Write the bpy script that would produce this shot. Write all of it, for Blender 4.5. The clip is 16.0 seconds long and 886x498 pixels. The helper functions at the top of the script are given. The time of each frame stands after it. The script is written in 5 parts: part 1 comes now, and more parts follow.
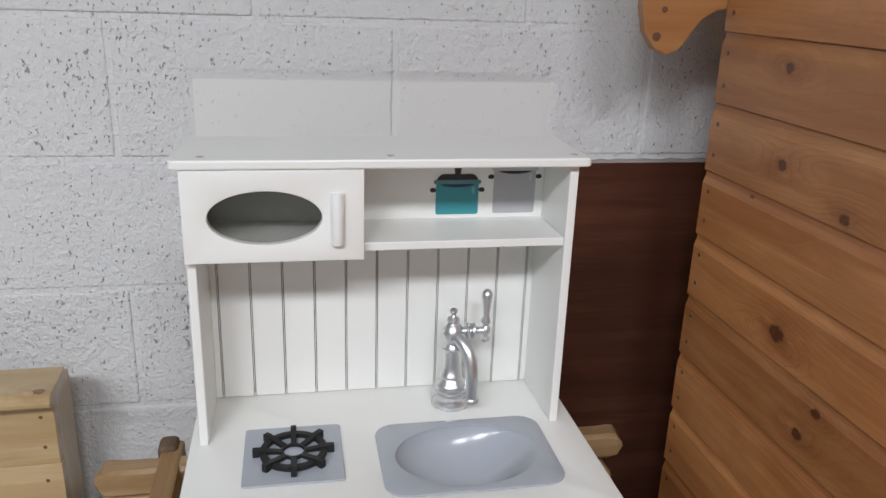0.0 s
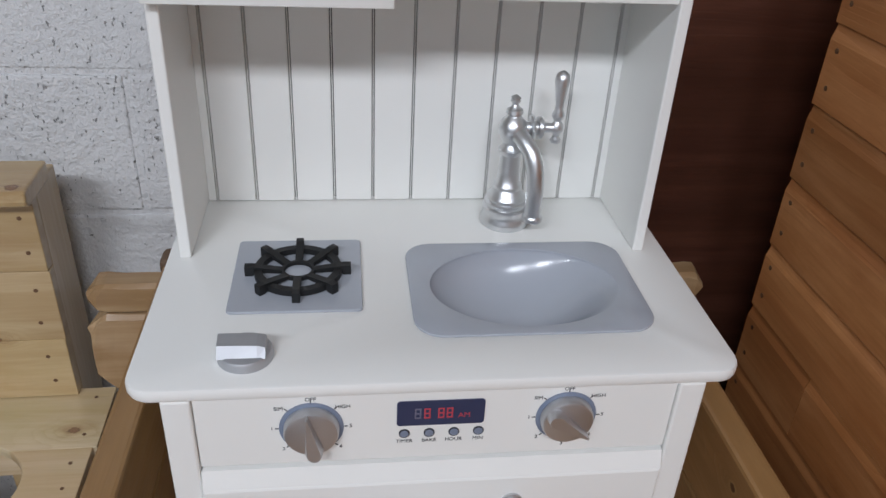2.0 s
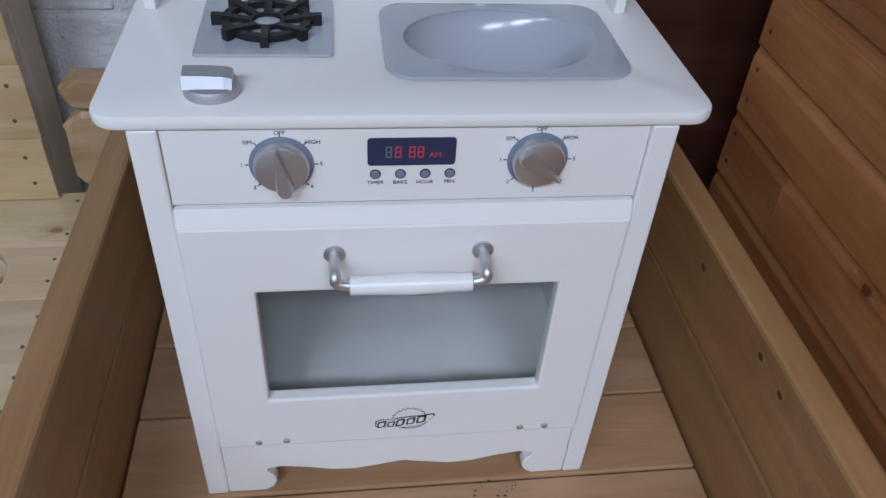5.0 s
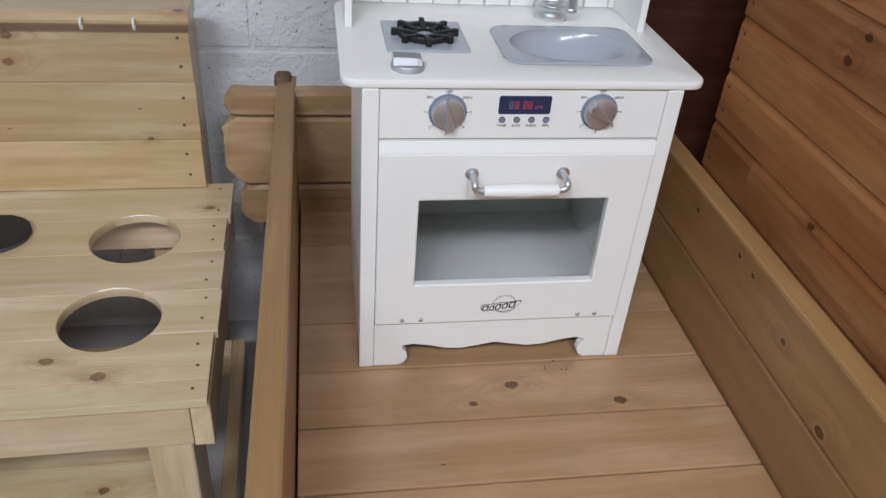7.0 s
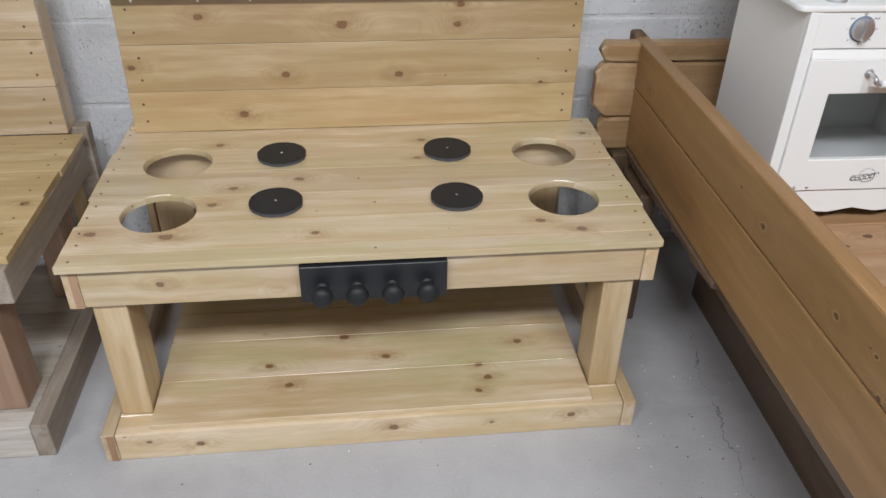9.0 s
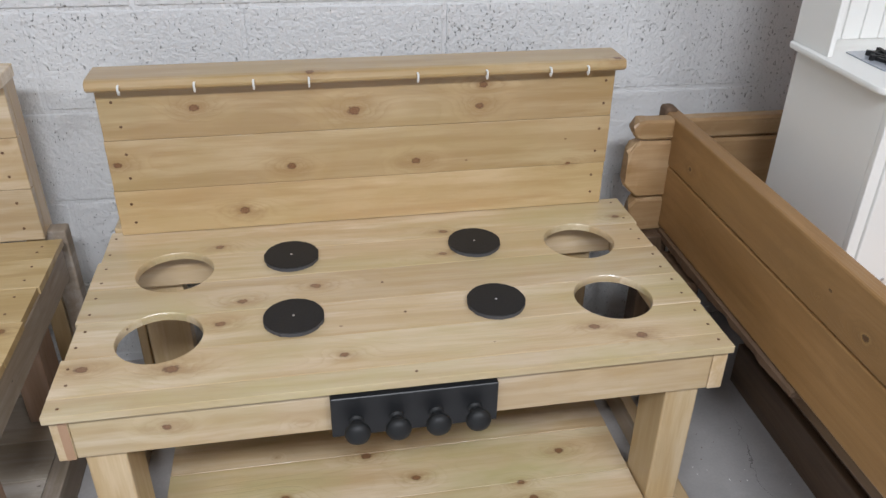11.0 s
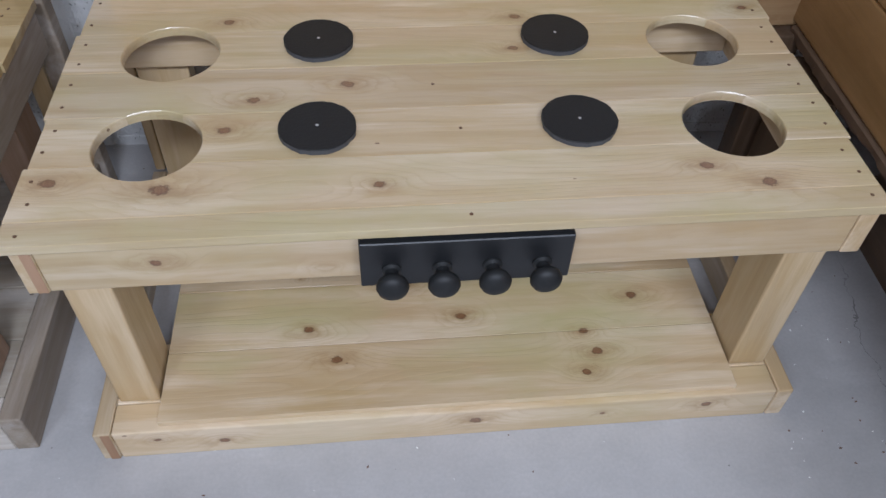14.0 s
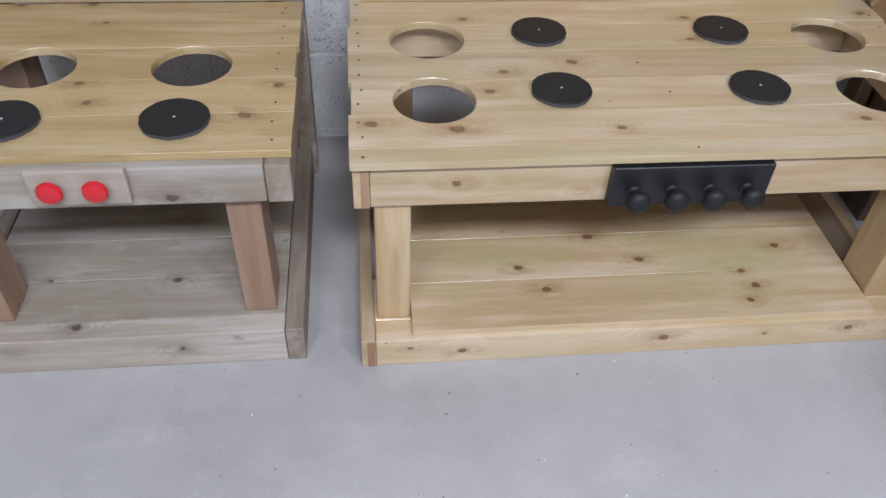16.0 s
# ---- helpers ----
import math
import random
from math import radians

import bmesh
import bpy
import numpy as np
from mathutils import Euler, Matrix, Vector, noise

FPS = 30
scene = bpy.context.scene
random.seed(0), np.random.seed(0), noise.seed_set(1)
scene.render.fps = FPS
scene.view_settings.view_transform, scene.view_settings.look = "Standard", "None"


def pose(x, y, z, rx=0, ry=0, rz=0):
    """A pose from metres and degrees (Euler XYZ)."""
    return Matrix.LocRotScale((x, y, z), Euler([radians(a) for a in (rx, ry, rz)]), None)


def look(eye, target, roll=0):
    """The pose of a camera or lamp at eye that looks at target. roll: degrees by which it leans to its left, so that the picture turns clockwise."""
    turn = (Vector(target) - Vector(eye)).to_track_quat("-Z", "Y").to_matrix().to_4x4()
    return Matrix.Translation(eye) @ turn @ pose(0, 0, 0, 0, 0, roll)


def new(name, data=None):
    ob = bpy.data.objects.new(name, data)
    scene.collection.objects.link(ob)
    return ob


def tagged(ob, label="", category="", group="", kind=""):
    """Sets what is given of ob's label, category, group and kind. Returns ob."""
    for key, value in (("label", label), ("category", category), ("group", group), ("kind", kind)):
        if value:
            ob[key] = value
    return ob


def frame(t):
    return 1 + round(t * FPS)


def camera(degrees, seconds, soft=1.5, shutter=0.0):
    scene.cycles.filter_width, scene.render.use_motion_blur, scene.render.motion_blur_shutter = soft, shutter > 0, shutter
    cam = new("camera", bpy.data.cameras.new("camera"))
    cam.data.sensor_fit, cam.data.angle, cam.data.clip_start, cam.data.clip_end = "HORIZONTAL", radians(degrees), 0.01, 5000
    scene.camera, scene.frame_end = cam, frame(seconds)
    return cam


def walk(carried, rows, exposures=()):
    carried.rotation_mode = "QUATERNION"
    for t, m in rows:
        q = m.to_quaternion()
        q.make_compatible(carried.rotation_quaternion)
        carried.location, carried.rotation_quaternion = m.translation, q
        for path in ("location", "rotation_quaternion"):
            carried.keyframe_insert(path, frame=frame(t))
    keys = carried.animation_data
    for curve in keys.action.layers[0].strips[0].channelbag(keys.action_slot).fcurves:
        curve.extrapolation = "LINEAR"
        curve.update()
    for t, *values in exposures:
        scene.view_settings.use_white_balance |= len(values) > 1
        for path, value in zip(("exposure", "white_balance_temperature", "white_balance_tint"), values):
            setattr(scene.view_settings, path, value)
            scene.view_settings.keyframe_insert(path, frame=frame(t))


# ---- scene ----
cam = camera(58.8, 16.0)
PATH = [
    (0, (0.028, 0.073, 1.441), (0.397, 1.933, 0.804), 2.0),
    (0.5, (0.094, 0.19, 1.387), (0.272, 1.988, 0.53), 1.5),
    (1, (0.084, 0.262, 1.367), (0.283, 2.05, 0.494), 1.6),
    (1.5, (0.069, 0.276, 1.337), (0.295, 2.06, 0.462), 2.2),
    (2, (0.063, 0.27, 1.307), (0.302, 1.974, 0.287), 3.2),
    (2.5, (0.065, 0.263, 1.282), (0.303, 1.927, 0.197), 3.0),
    (3, (0.068, 0.252, 1.263), (0.315, 1.874, 0.118), 3.4),
    (3.5, (0.074, 0.244, 1.247), (0.327, 1.825, 0.049), 3.8),
    (4, (0.081, 0.233, 1.229), (0.309, 1.772, -0.028), 3.4),
    (4.2, (0.081, 0.229, 1.222), (0.314, 1.762, -0.041), 3.8),
    (6.3, (0.007, 0.092, 1.234), (0.285, 1.584, -0.069), 4.3),
    (6.5, (-0.018, 0.04, 1.253), (0.269, 1.551, -0.026), 4.3),
    (7, (-0.124, -0.165, 1.298), (0.183, 1.455, 0.166), 4.7),
    (7.5, (-0.315, -0.306, 1.315), (-0.154, 1.371, 0.236), 1.6),
    (8, (-0.552, -0.428, 1.324), (-0.36, 1.256, 0.261), 1.7),
    (8.5, (-0.7, -0.556, 1.32), (-0.508, 1.089, 0.198), 2.1),
    (8.7, (-0.769, -0.63, 1.323), (-0.604, 1.022, 0.208), 1.4),
    (10.8, (-1.025, -0.482, 1.341), (-0.759, 1.218, 0.322), 0.5),
    (11, (-0.99, -0.387, 1.34), (-0.709, 1.318, 0.332), 0.9),
    (11.5, (-0.947, -0.223, 1.326), (-0.675, 1.455, 0.272), 2.1),
    (12, (-0.971, -0.049, 1.296), (-0.798, 1.586, 0.157), 0.8),
    (12.5, (-0.999, 0.073, 1.25), (-0.81, 1.574, -0.059), 2.2),
    (13, (-0.988, 0.089, 1.219), (-0.805, 1.455, -0.229), 3.1),
    (13.5, (-0.988, 0.048, 1.209), (-0.871, 1.371, -0.286), 1.1),
    (14, (-0.968, -0.068, 1.215), (-0.834, 1.276, -0.261), 2.3),
    (14.5, (-0.981, -0.21, 1.233), (-0.832, 1.146, -0.23), 3.7),
    (15, (-1.081, -0.29, 1.243), (-0.971, 1.087, -0.204), 2.4),
    (15.5, (-1.27, -0.349, 1.256), (-1.143, 1.058, -0.16), 2.1),
    (16, (-1.408, -0.417, 1.263), (-1.252, 1.04, -0.098), 2.8),
]
EXPOSURE = [
    (0.0, -0.60, 6280, 10), (0.5, -0.82, 6180, 10), (1.0, -0.92, 6200, 10), (1.5, -0.86, 6180, 10), (2.0, -0.86, 6000, 11), (2.5, -0.90, 5900, 11),
    (3.5, -0.97, 5650, 12), (4.2, -1.03, 5250, 13), (6.5, -0.66, 5800, 10), (8.0, -0.54, 6100, 10), (8.5, -0.41, 6120, 10), (11.0, -0.41, 6150, 10), (12.5, -0.52, 6000, 10), (13.0, -0.68, 5850, 11),
    (13.5, -0.70, 5700, 11), (14.5, -0.45, 5450, 13), (15.5, -0.45, 5620, 13), (16.0, -0.43, 5800, 13),
]
walk(cam, [(t, look(eye, target, roll)) for t, eye, target, roll in PATH], EXPOSURE)

# ---- world and light ----
world = bpy.data.worlds.new("sky")
scene.world = world
world.use_nodes = True
wn = world.node_tree.nodes
sky = wn.new("ShaderNodeTexSky")
sky.sky_type = "NISHITA"
sky.sun_disc = False
sky.sun_elevation = radians(38)
sky.sun_rotation = radians(200)
world.node_tree.links.new(sky.outputs["Color"], wn["Background"].inputs["Color"])
wn["Background"].inputs["Strength"].default_value = 0.1


def area_lamp(name, place, target, sx, sy, watts, colour):
    """A rectangular lamp in an opening or a fitting."""
    d = bpy.data.lights.new(name, "AREA")
    d.shape, d.size, d.size_y, d.energy, d.color = "RECTANGLE", sx, sy, watts, colour
    ob = new(name, d)
    ob.matrix_world = look(place, target)
    return ob


# Added front fill from the unseen south side; no window is known there.
area_lamp("high_window_daylight", (-1.4, -3.97, 2.65), (-1.0, 1.4, 0.9), 3.3, 0.5, 6, (0.95, 0.97, 1.0))
# Unseen overhead sources, assumed; set to suit shadow directions and highlights.
for lx, watts in ((-2.5, 75), (-1.05, 145), (0.4, 100)):
    area_lamp("rooflight_daylight", (lx, -1.95, 3.22), (lx, -1.95, 0.0), 0.95, 0.5, watts, (0.97, 0.98, 1.0))


# ---- materials ----
class Mat:
    """A node material with small shorthands."""

    def __init__(self, name):
        self.m = bpy.data.materials.new(name)
        self.m.use_nodes = True
        self.n, self.l = self.m.node_tree.nodes, self.m.node_tree.links
        self.b = self.n["Principled BSDF"]

    def add(self, kind, **sockets):
        node = self.n.new(kind)
        for k, v in sockets.items():
            self.put(node.inputs[int(k[1:])] if k[0] == "i" and k[1:].isdigit() else node.inputs[k], v)
        return node

    def put(self, socket, v):
        if isinstance(v, bpy.types.NodeSocket):
            self.l.new(v, socket)
        else:
            socket.default_value = v

    def math(self, op, a, b=0.0, clamp=False):
        node = self.add("ShaderNodeMath", i0=a, i1=b)
        node.operation, node.use_clamp = op, clamp
        return node.outputs[0]

    def vec(self, op, a, b=(0, 0, 0)):
        node = self.add("ShaderNodeVectorMath", i0=a, i1=b)
        node.operation = op
        return node.outputs["Value"] if op in ("LENGTH", "DISTANCE", "DOT_PRODUCT") else node.outputs["Vector"]

    def noise(self, vector, scale, detail=3.0, rough=0.5):
        return self.add("ShaderNodeTexNoise", Vector=vector, Scale=scale, Detail=detail, Roughness=rough).outputs["Fac"]

    def ramp(self, fac, *stops):
        node = self.add("ShaderNodeValToRGB", Fac=fac)
        el = node.color_ramp.elements
        while len(el) < len(stops):
            el.new(0.5)
        for e, (p, c) in zip(el, stops):
            e.position = p
            e.color = (*c, 1) if isinstance(c, tuple) else (c, c, c, 1)
        return node.outputs["Color"]

    def mix(self, fac, a, b, blend="MIX"):
        node = self.n.new("ShaderNodeMix")
        node.data_type, node.blend_type = "RGBA", blend
        for s, v in ((node.inputs["Factor"], fac), (node.inputs[6], a), (node.inputs[7], b)):
            self.put(s, (*v, 1) if isinstance(v, tuple) and len(v) == 3 else v)
        return node.outputs[2]

    def bump(self, height, strength, distance=0.002):
        node = self.add("ShaderNodeBump", Height=height, Strength=strength, Distance=distance)
        self.l.new(node.outputs["Normal"], self.b.inputs["Normal"])

    def done(self, colour, rough, metal=0.0, spec=0.5):
        self.put(self.b.inputs["Base Color"], (*colour, 1) if isinstance(colour, tuple) else colour)
        self.put(self.b.inputs["Roughness"], rough)
        self.b.inputs["Metallic"].default_value = metal
        self.b.inputs["Specular IOR Level"].default_value = spec
        return self.m


def w_mean(a, b):
    return tuple((p + q) / 2 for p, q in zip(a, b))


def wood(name, pale, mid, dark, knot, axis=0, knots=(), rough=0.36, random_knots=0.5, grain=1.0, stain=0.42, coat=0.0, green=0.0, lines=0.5, worn=0.0, ring_glow=None):
    """Sawn softwood: growth rings drawn out along one axis and closing round the knots, fine pores, pin knots, sapwood and stains.
    knots: (place, radius) of the large ones; random_knots: how many small ones are scattered; green: tint of the preservative; worn: pale scuffs; ring_glow: colour of the ring round a knot."""
    w = Mat(name)
    place = w.n.new("ShaderNodeNewGeometry").outputs["Position"]
    rnd = w.n.new("ShaderNodeObjectInfo").outputs["Random"]
    off = w.math("MULTIPLY", rnd, 37.0)
    own = w.vec("ADD", place, w.add("ShaderNodeCombineXYZ", X=off, Y=off, Z=off).outputs[0])
    squeeze, stretch = [1.0] * 3, [1.0] * 3
    squeeze[axis], stretch[axis] = 0.74, 0.5
    along = lambda k: tuple(k if i == axis else 1.0 for i in range(3))
    soft = lambda v, at, gain: w.math("MULTIPLY", w.math("SUBTRACT", v, at), gain, True)
    near = far = None
    for (kx, ky, kz), r in knots:
        d = w.vec("SUBTRACT", place, (kx, ky, kz))
        a = w.vec("LENGTH", w.vec("MULTIPLY", d, tuple(1.55 * q / r for q in squeeze)))
        b = w.vec("LENGTH", w.vec("MULTIPLY", d, tuple(1.1 * q / r for q in stretch)))
        near = a if near is None else w.math("MINIMUM", near, a)
        far = b if far is None else w.math("MINIMUM", far, b)
    vor = w.add("ShaderNodeTexVoronoi", Vector=w.vec("MULTIPLY", own, tuple(9.0 * q for q in squeeze)), Scale=1.0)
    pick = w.add("ShaderNodeSeparateColor", Color=vor.outputs["Color"])
    keep = w.math("GREATER_THAN", pick.outputs[0], 1.0 - 0.3 * random_knots)
    size = w.math("ADD", 15.0, w.math("MULTIPLY", pick.outputs[1], 46.0))
    small = w.math("ADD", w.math("MULTIPLY", vor.outputs["Distance"], size), w.math("MULTIPLY", w.math("SUBTRACT", 1.0, keep), 50.0))
    near = small if near is None else w.math("MINIMUM", near, small)
    far = small if far is None else w.math("MINIMUM", far, small)
    wob = w.math("SUBTRACT", w.noise(own, 85.0, 3.0, 0.65), 0.5)
    near = w.math("ADD", near, w.math("ADD", w.math("MULTIPLY", wob, 1.2), w.math("MULTIPLY", w.math("SUBTRACT", w.noise(own, 330.0, 2.0, 0.6), 0.5), 0.7)))
    far = w.math("ADD", far, w.math("MULTIPLY", w.math("SUBTRACT", w.noise(w.vec("MULTIPLY", own, along(0.4)), 55.0, 3.0, 0.6), 0.5), 1.6))
    pull = w.math("DIVIDE", 0.02, w.math("ADD", w.math("MULTIPLY", far, far), 1.0))
    bent = w.vec("ADD", own, w.add("ShaderNodeCombineXYZ", X=pull, Y=pull, Z=pull).outputs[0])
    lv = w.vec("MULTIPLY", bent, along(0.045))
    bands, fine, hair = w.noise(lv, 38.0 * grain, 4.0, 0.6), w.noise(lv, 430.0, 2.0, 0.6), w.noise(w.vec("MULTIPLY", bent, along(0.02)), 900.0, 2.0, 0.6)
    broad = w.noise(w.vec("MULTIPLY", bent, along(0.3)), 7.0, 3.0, 0.55)
    figure = w.noise(w.vec("MULTIPLY", bent, along(0.10)), 6.5, 2.0, 0.4)
    swirl = w.math("DIVIDE", 5.0, w.math("ADD", w.math("MULTIPLY", w.math("MULTIPLY", far, far), 0.22), 1.0))
    ring = w.math("FRACT", w.math("ADD", w.math("MULTIPLY", figure, 34.0 * grain), swirl))
    late = w.math("MULTIPLY", w.math("POWER", ring, 3.2), w.math("SUBTRACT", 1.0, w.math("MULTIPLY", w.math("SUBTRACT", ring, 0.9, True), 9.0, True)))
    close = w.math("SUBTRACT", 1.0, w.math("DIVIDE", far, 5.5), True)
    col = w.ramp(bands, (0.30, w_mean(mid, dark)), (0.45, mid), (0.57, pale), (0.74, w_mean(pale, mid)))
    col = w.mix(0.25, col, w_mean(pale, mid))
    zone = soft(w.noise(w.vec("MULTIPLY", bent, along(0.07)), 24.0, 4.0, 0.6), 0.48, 6.0)
    col = w.mix(w.math("MULTIPLY", zone, 0.8), col, w_mean(mid, dark))
    sap = soft(w.noise(w.vec("MULTIPLY", bent, along(0.09)), 19.0, 4.0, 0.6), 0.5, 8.0)
    col = w.mix(w.math("MULTIPLY", sap, 0.85), col, tuple(min(c * k, 0.85) for c, k in zip(pale, (1.20, 1.26, 1.40))))
    strength = w.math("ADD", w.math("MULTIPLY", soft(broad, 0.35, 2.2), lines), w.math("MULTIPLY", close, 0.75))
    col = w.mix(w.math("MULTIPLY", late, strength), col, dark)
    col = w.mix(w.math("MULTIPLY", w.math("POWER", fine, 1.6), 0.30), col, dark)
    col = w.mix(w.math("MULTIPLY", soft(hair, 0.60, 6.0), 0.22), col, dark)
    col = w.mix(w.math("MULTIPLY", soft(broad, 0.44, 3.2), stain), col, w_mean(mid, dark))
    tone = w.math("ADD", 0.82, w.math("MULTIPLY", rnd, 0.34))
    hue = w.math("FRACT", w.math("MULTIPLY", rnd, 7.31))
    col = w.mix(w.math("MULTIPLY", hue, 0.25), col, w_mean(mid, dark))
    col = w.mix(1.0, col, w.add("ShaderNodeCombineColor", Red=tone, Green=tone, Blue=tone).outputs[0], "MULTIPLY")
    cloud = soft(w.noise(w.vec("MULTIPLY", own, along(0.5)), 9.5, 5.0, 0.66), 0.50, 4.5)
    col = w.mix(w.math("MULTIPLY", cloud, 0.6 * stain + 0.06), col, tuple(c * k for c, k in zip(dark, (1.15, 1.2, 0.95))))
    if green:
        tint = soft(w.noise(w.vec("MULTIPLY", own, along(0.4)), 4.5, 4.0, 0.62), 0.47, 5.0)
        col = w.mix(w.math("MULTIPLY", tint, green), col, tuple(c * k for c, k in zip(mid, (0.84, 0.98, 0.78))))
    if worn:
        scuff = soft(w.noise(w.vec("MULTIPLY", own, along(0.5)), 15.0, 6.0, 0.72), 0.55, 6.0)
        col = w.mix(w.math("MULTIPLY", scuff, worn), col, tuple(min(c * k, 0.8) for c, k in zip(pale, (1.35, 1.4, 1.55))))
    smear = w.math("MULTIPLY", w.math("SUBTRACT", 1.0, w.math("DIVIDE", far, 2.7), True), soft(w.noise(w.vec("MULTIPLY", own, along(0.4)), 60.0, 3.0, 0.6), 0.36, 4.0))
    col = w.mix(w.math("MULTIPLY", smear, 0.8), col, w.mix(0.3, dark, knot))
    clear_wood = w.math("MULTIPLY", w.math("SUBTRACT", 1.0, w.math("MULTIPLY", w.math("ABSOLUTE", w.math("SUBTRACT", far, 3.4)), 0.7), True), 0.14)
    col = w.mix(clear_wood, col, tuple(min(c * 1.12, 0.85) for c in pale))
    amber = w.math("SUBTRACT", 1.0, w.math("DIVIDE", w.math("SUBTRACT", near, 0.9, True), 1.5), True)
    col = w.mix(w.math("MULTIPLY", amber, 0.75 if ring_glow else 0.42), col, ring_glow or w.mix(0.35, dark, knot))
    core = soft(w.math("SUBTRACT", 1.15, near), 0.0, 2.4)
    edge = w.math("SUBTRACT", 1.0, w.math("MULTIPLY", w.math("ABSOLUTE", w.math("SUBTRACT", near, 0.88)), 4.5), True)
    rays = w.math("MULTIPLY", w.math("ADD", w.math("SINE", w.math("MULTIPLY", near, 16.0)), 1.0), 0.22)
    heart = w.mix(w.math("ADD", rays, w.math("MULTIPLY", w.noise(own, 190.0, 2.0), 0.5)), knot, w_mean(knot, dark))
    heart = w.mix(w.math("MULTIPLY", edge, 0.8), heart, tuple(c * 0.4 for c in knot))
    col = w.mix(core, col, heart)
    dots = w.add("ShaderNodeTexVoronoi", Vector=w.vec("MULTIPLY", own, tuple(26.0 * q for q in stretch)), Scale=1.0)
    lot = w.add("ShaderNodeSeparateColor", Color=dots.outputs["Color"])
    pin = w.math("MULTIPLY", w.math("LESS_THAN", dots.outputs["Distance"], w.math("ADD", 0.03, w.math("MULTIPLY", lot.outputs[1], 0.05))), w.math("GREATER_THAN", lot.outputs[0], 0.90))
    col = w.mix(w.math("MULTIPLY", pin, 0.75), col, tuple(c * 0.8 for c in knot))
    sawn = w.noise(w.vec("MULTIPLY", own, along(0.10)), 22.0, 2.0, 0.5)
    height = w.math("ADD", w.math("MULTIPLY", fine, 0.35), w.math("ADD", w.math("MULTIPLY", bands, 0.8), w.math("MULTIPLY", late, -0.5)))
    height = w.math("SUBTRACT", w.math("ADD", height, w.math("MULTIPLY", sawn, 2.8)), w.math("MULTIPLY", core, 0.5))
    w.bump(height, 0.3, 0.0014)
    w.l.new(w.b.inputs["Normal"].links[0].from_socket, w.b.inputs["Coat Normal"])
    w.b.inputs["Coat Weight"].default_value = coat
    w.b.inputs["Coat Roughness"].default_value = 0.22
    return w.done(col, w.math("ADD", rough - 0.06, w.math("MULTIPLY", bands, 0.14)), spec=0.5)


def paint(name, colour, rough, speck=0.05, bump=0.05, scale=90.0, spec=0.5):
    """Satin paint or moulded plastic with a faint unevenness and grime."""
    w = Mat(name)
    place = w.n.new("ShaderNodeNewGeometry").outputs["Position"]
    a, b = w.noise(place, 5.0, 4.0), w.noise(place, scale, 3.0)
    dim = tuple(c * 0.86 for c in colour)
    col = w.mix(w.math("MULTIPLY", a, speck * 4), colour, dim)
    w.bump(b, bump, 0.0008)
    return w.done(col, w.math("ADD", rough - 0.05, w.math("MULTIPLY", a, 0.1)), spec=spec)


def metal(name, colour, rough):
    w = Mat(name)
    place = w.n.new("ShaderNodeNewGeometry").outputs["Position"]
    a = w.noise(place, 60.0, 3.0)
    return w.done(colour, w.math("ADD", rough - 0.05, w.math("MULTIPLY", a, 0.12)), metal=1.0)


def blockwork():
    """White emulsion over coarse concrete blocks: grainy, with open unpainted pits."""
    w = Mat("painted_blockwork")
    place = w.n.new("ShaderNodeNewGeometry").outputs["Position"]
    rnd = w.n.new("ShaderNodeObjectInfo").outputs["Random"]
    fine, mid, broad = w.noise(place, 480.0, 2.0), w.noise(place, 170.0, 3.0, 0.6), w.noise(place, 3.0, 3.0)
    lean = w.add("ShaderNodeMapping", Vector=place, Rotation=(0.0, 0.6, 0.0), Scale=(1.0, 1.0, 0.62)).outputs[0]
    pitty = w.noise(lean, 185.0, 2.0, 0.55)
    lump = w.noise(place, 62.0, 4.0, 0.6)
    amount = w.math("MULTIPLY", w.math("SUBTRACT", broad, 0.5), 0.16)
    pit = w.math("MULTIPLY", w.math("SUBTRACT", w.math("SUBTRACT", w.math("ADD", 0.345, amount), w.math("MULTIPLY", rnd, 0.03)), pitty), 22.0, True)
    col = w.mix(w.math("MULTIPLY", broad, 0.35), (0.76, 0.76, 0.76), (0.66, 0.66, 0.665))
    col = w.mix(w.math("MULTIPLY", pit, 0.78), col, (0.25, 0.245, 0.24))
    xyz = w.add("ShaderNodeSeparateXYZ", Vector=place)
    inside = w.math("MULTIPLY", w.math("SUBTRACT", 0.315, w.math("ABSOLUTE", w.math("SUBTRACT", xyz.outputs[0], 0.172))), 60.0, True)
    inside = w.math("MULTIPLY", inside, w.math("MULTIPLY", w.math("SUBTRACT", 1.302, xyz.outputs[2]), 60.0, True))
    inside = w.math("MULTIPLY", inside, w.math("GREATER_THAN", xyz.outputs[2], 1.0))
    col = w.mix(inside, col, (0.78, 0.78, 0.765))
    h = w.math("ADD", w.math("MULTIPLY", fine, 0.2), w.math("SUBTRACT", w.math("MULTIPLY", mid, 0.45), w.math("MULTIPLY", pit, 1.3)))
    h = w.math("ADD", h, w.math("MULTIPLY", lump, 1.3))
    w.bump(w.math("MULTIPLY", h, w.math("SUBTRACT", 1.0, w.math("MULTIPLY", inside, 0.85))), 0.85, 0.006)
    return w.done(col, 0.7, spec=0.3)


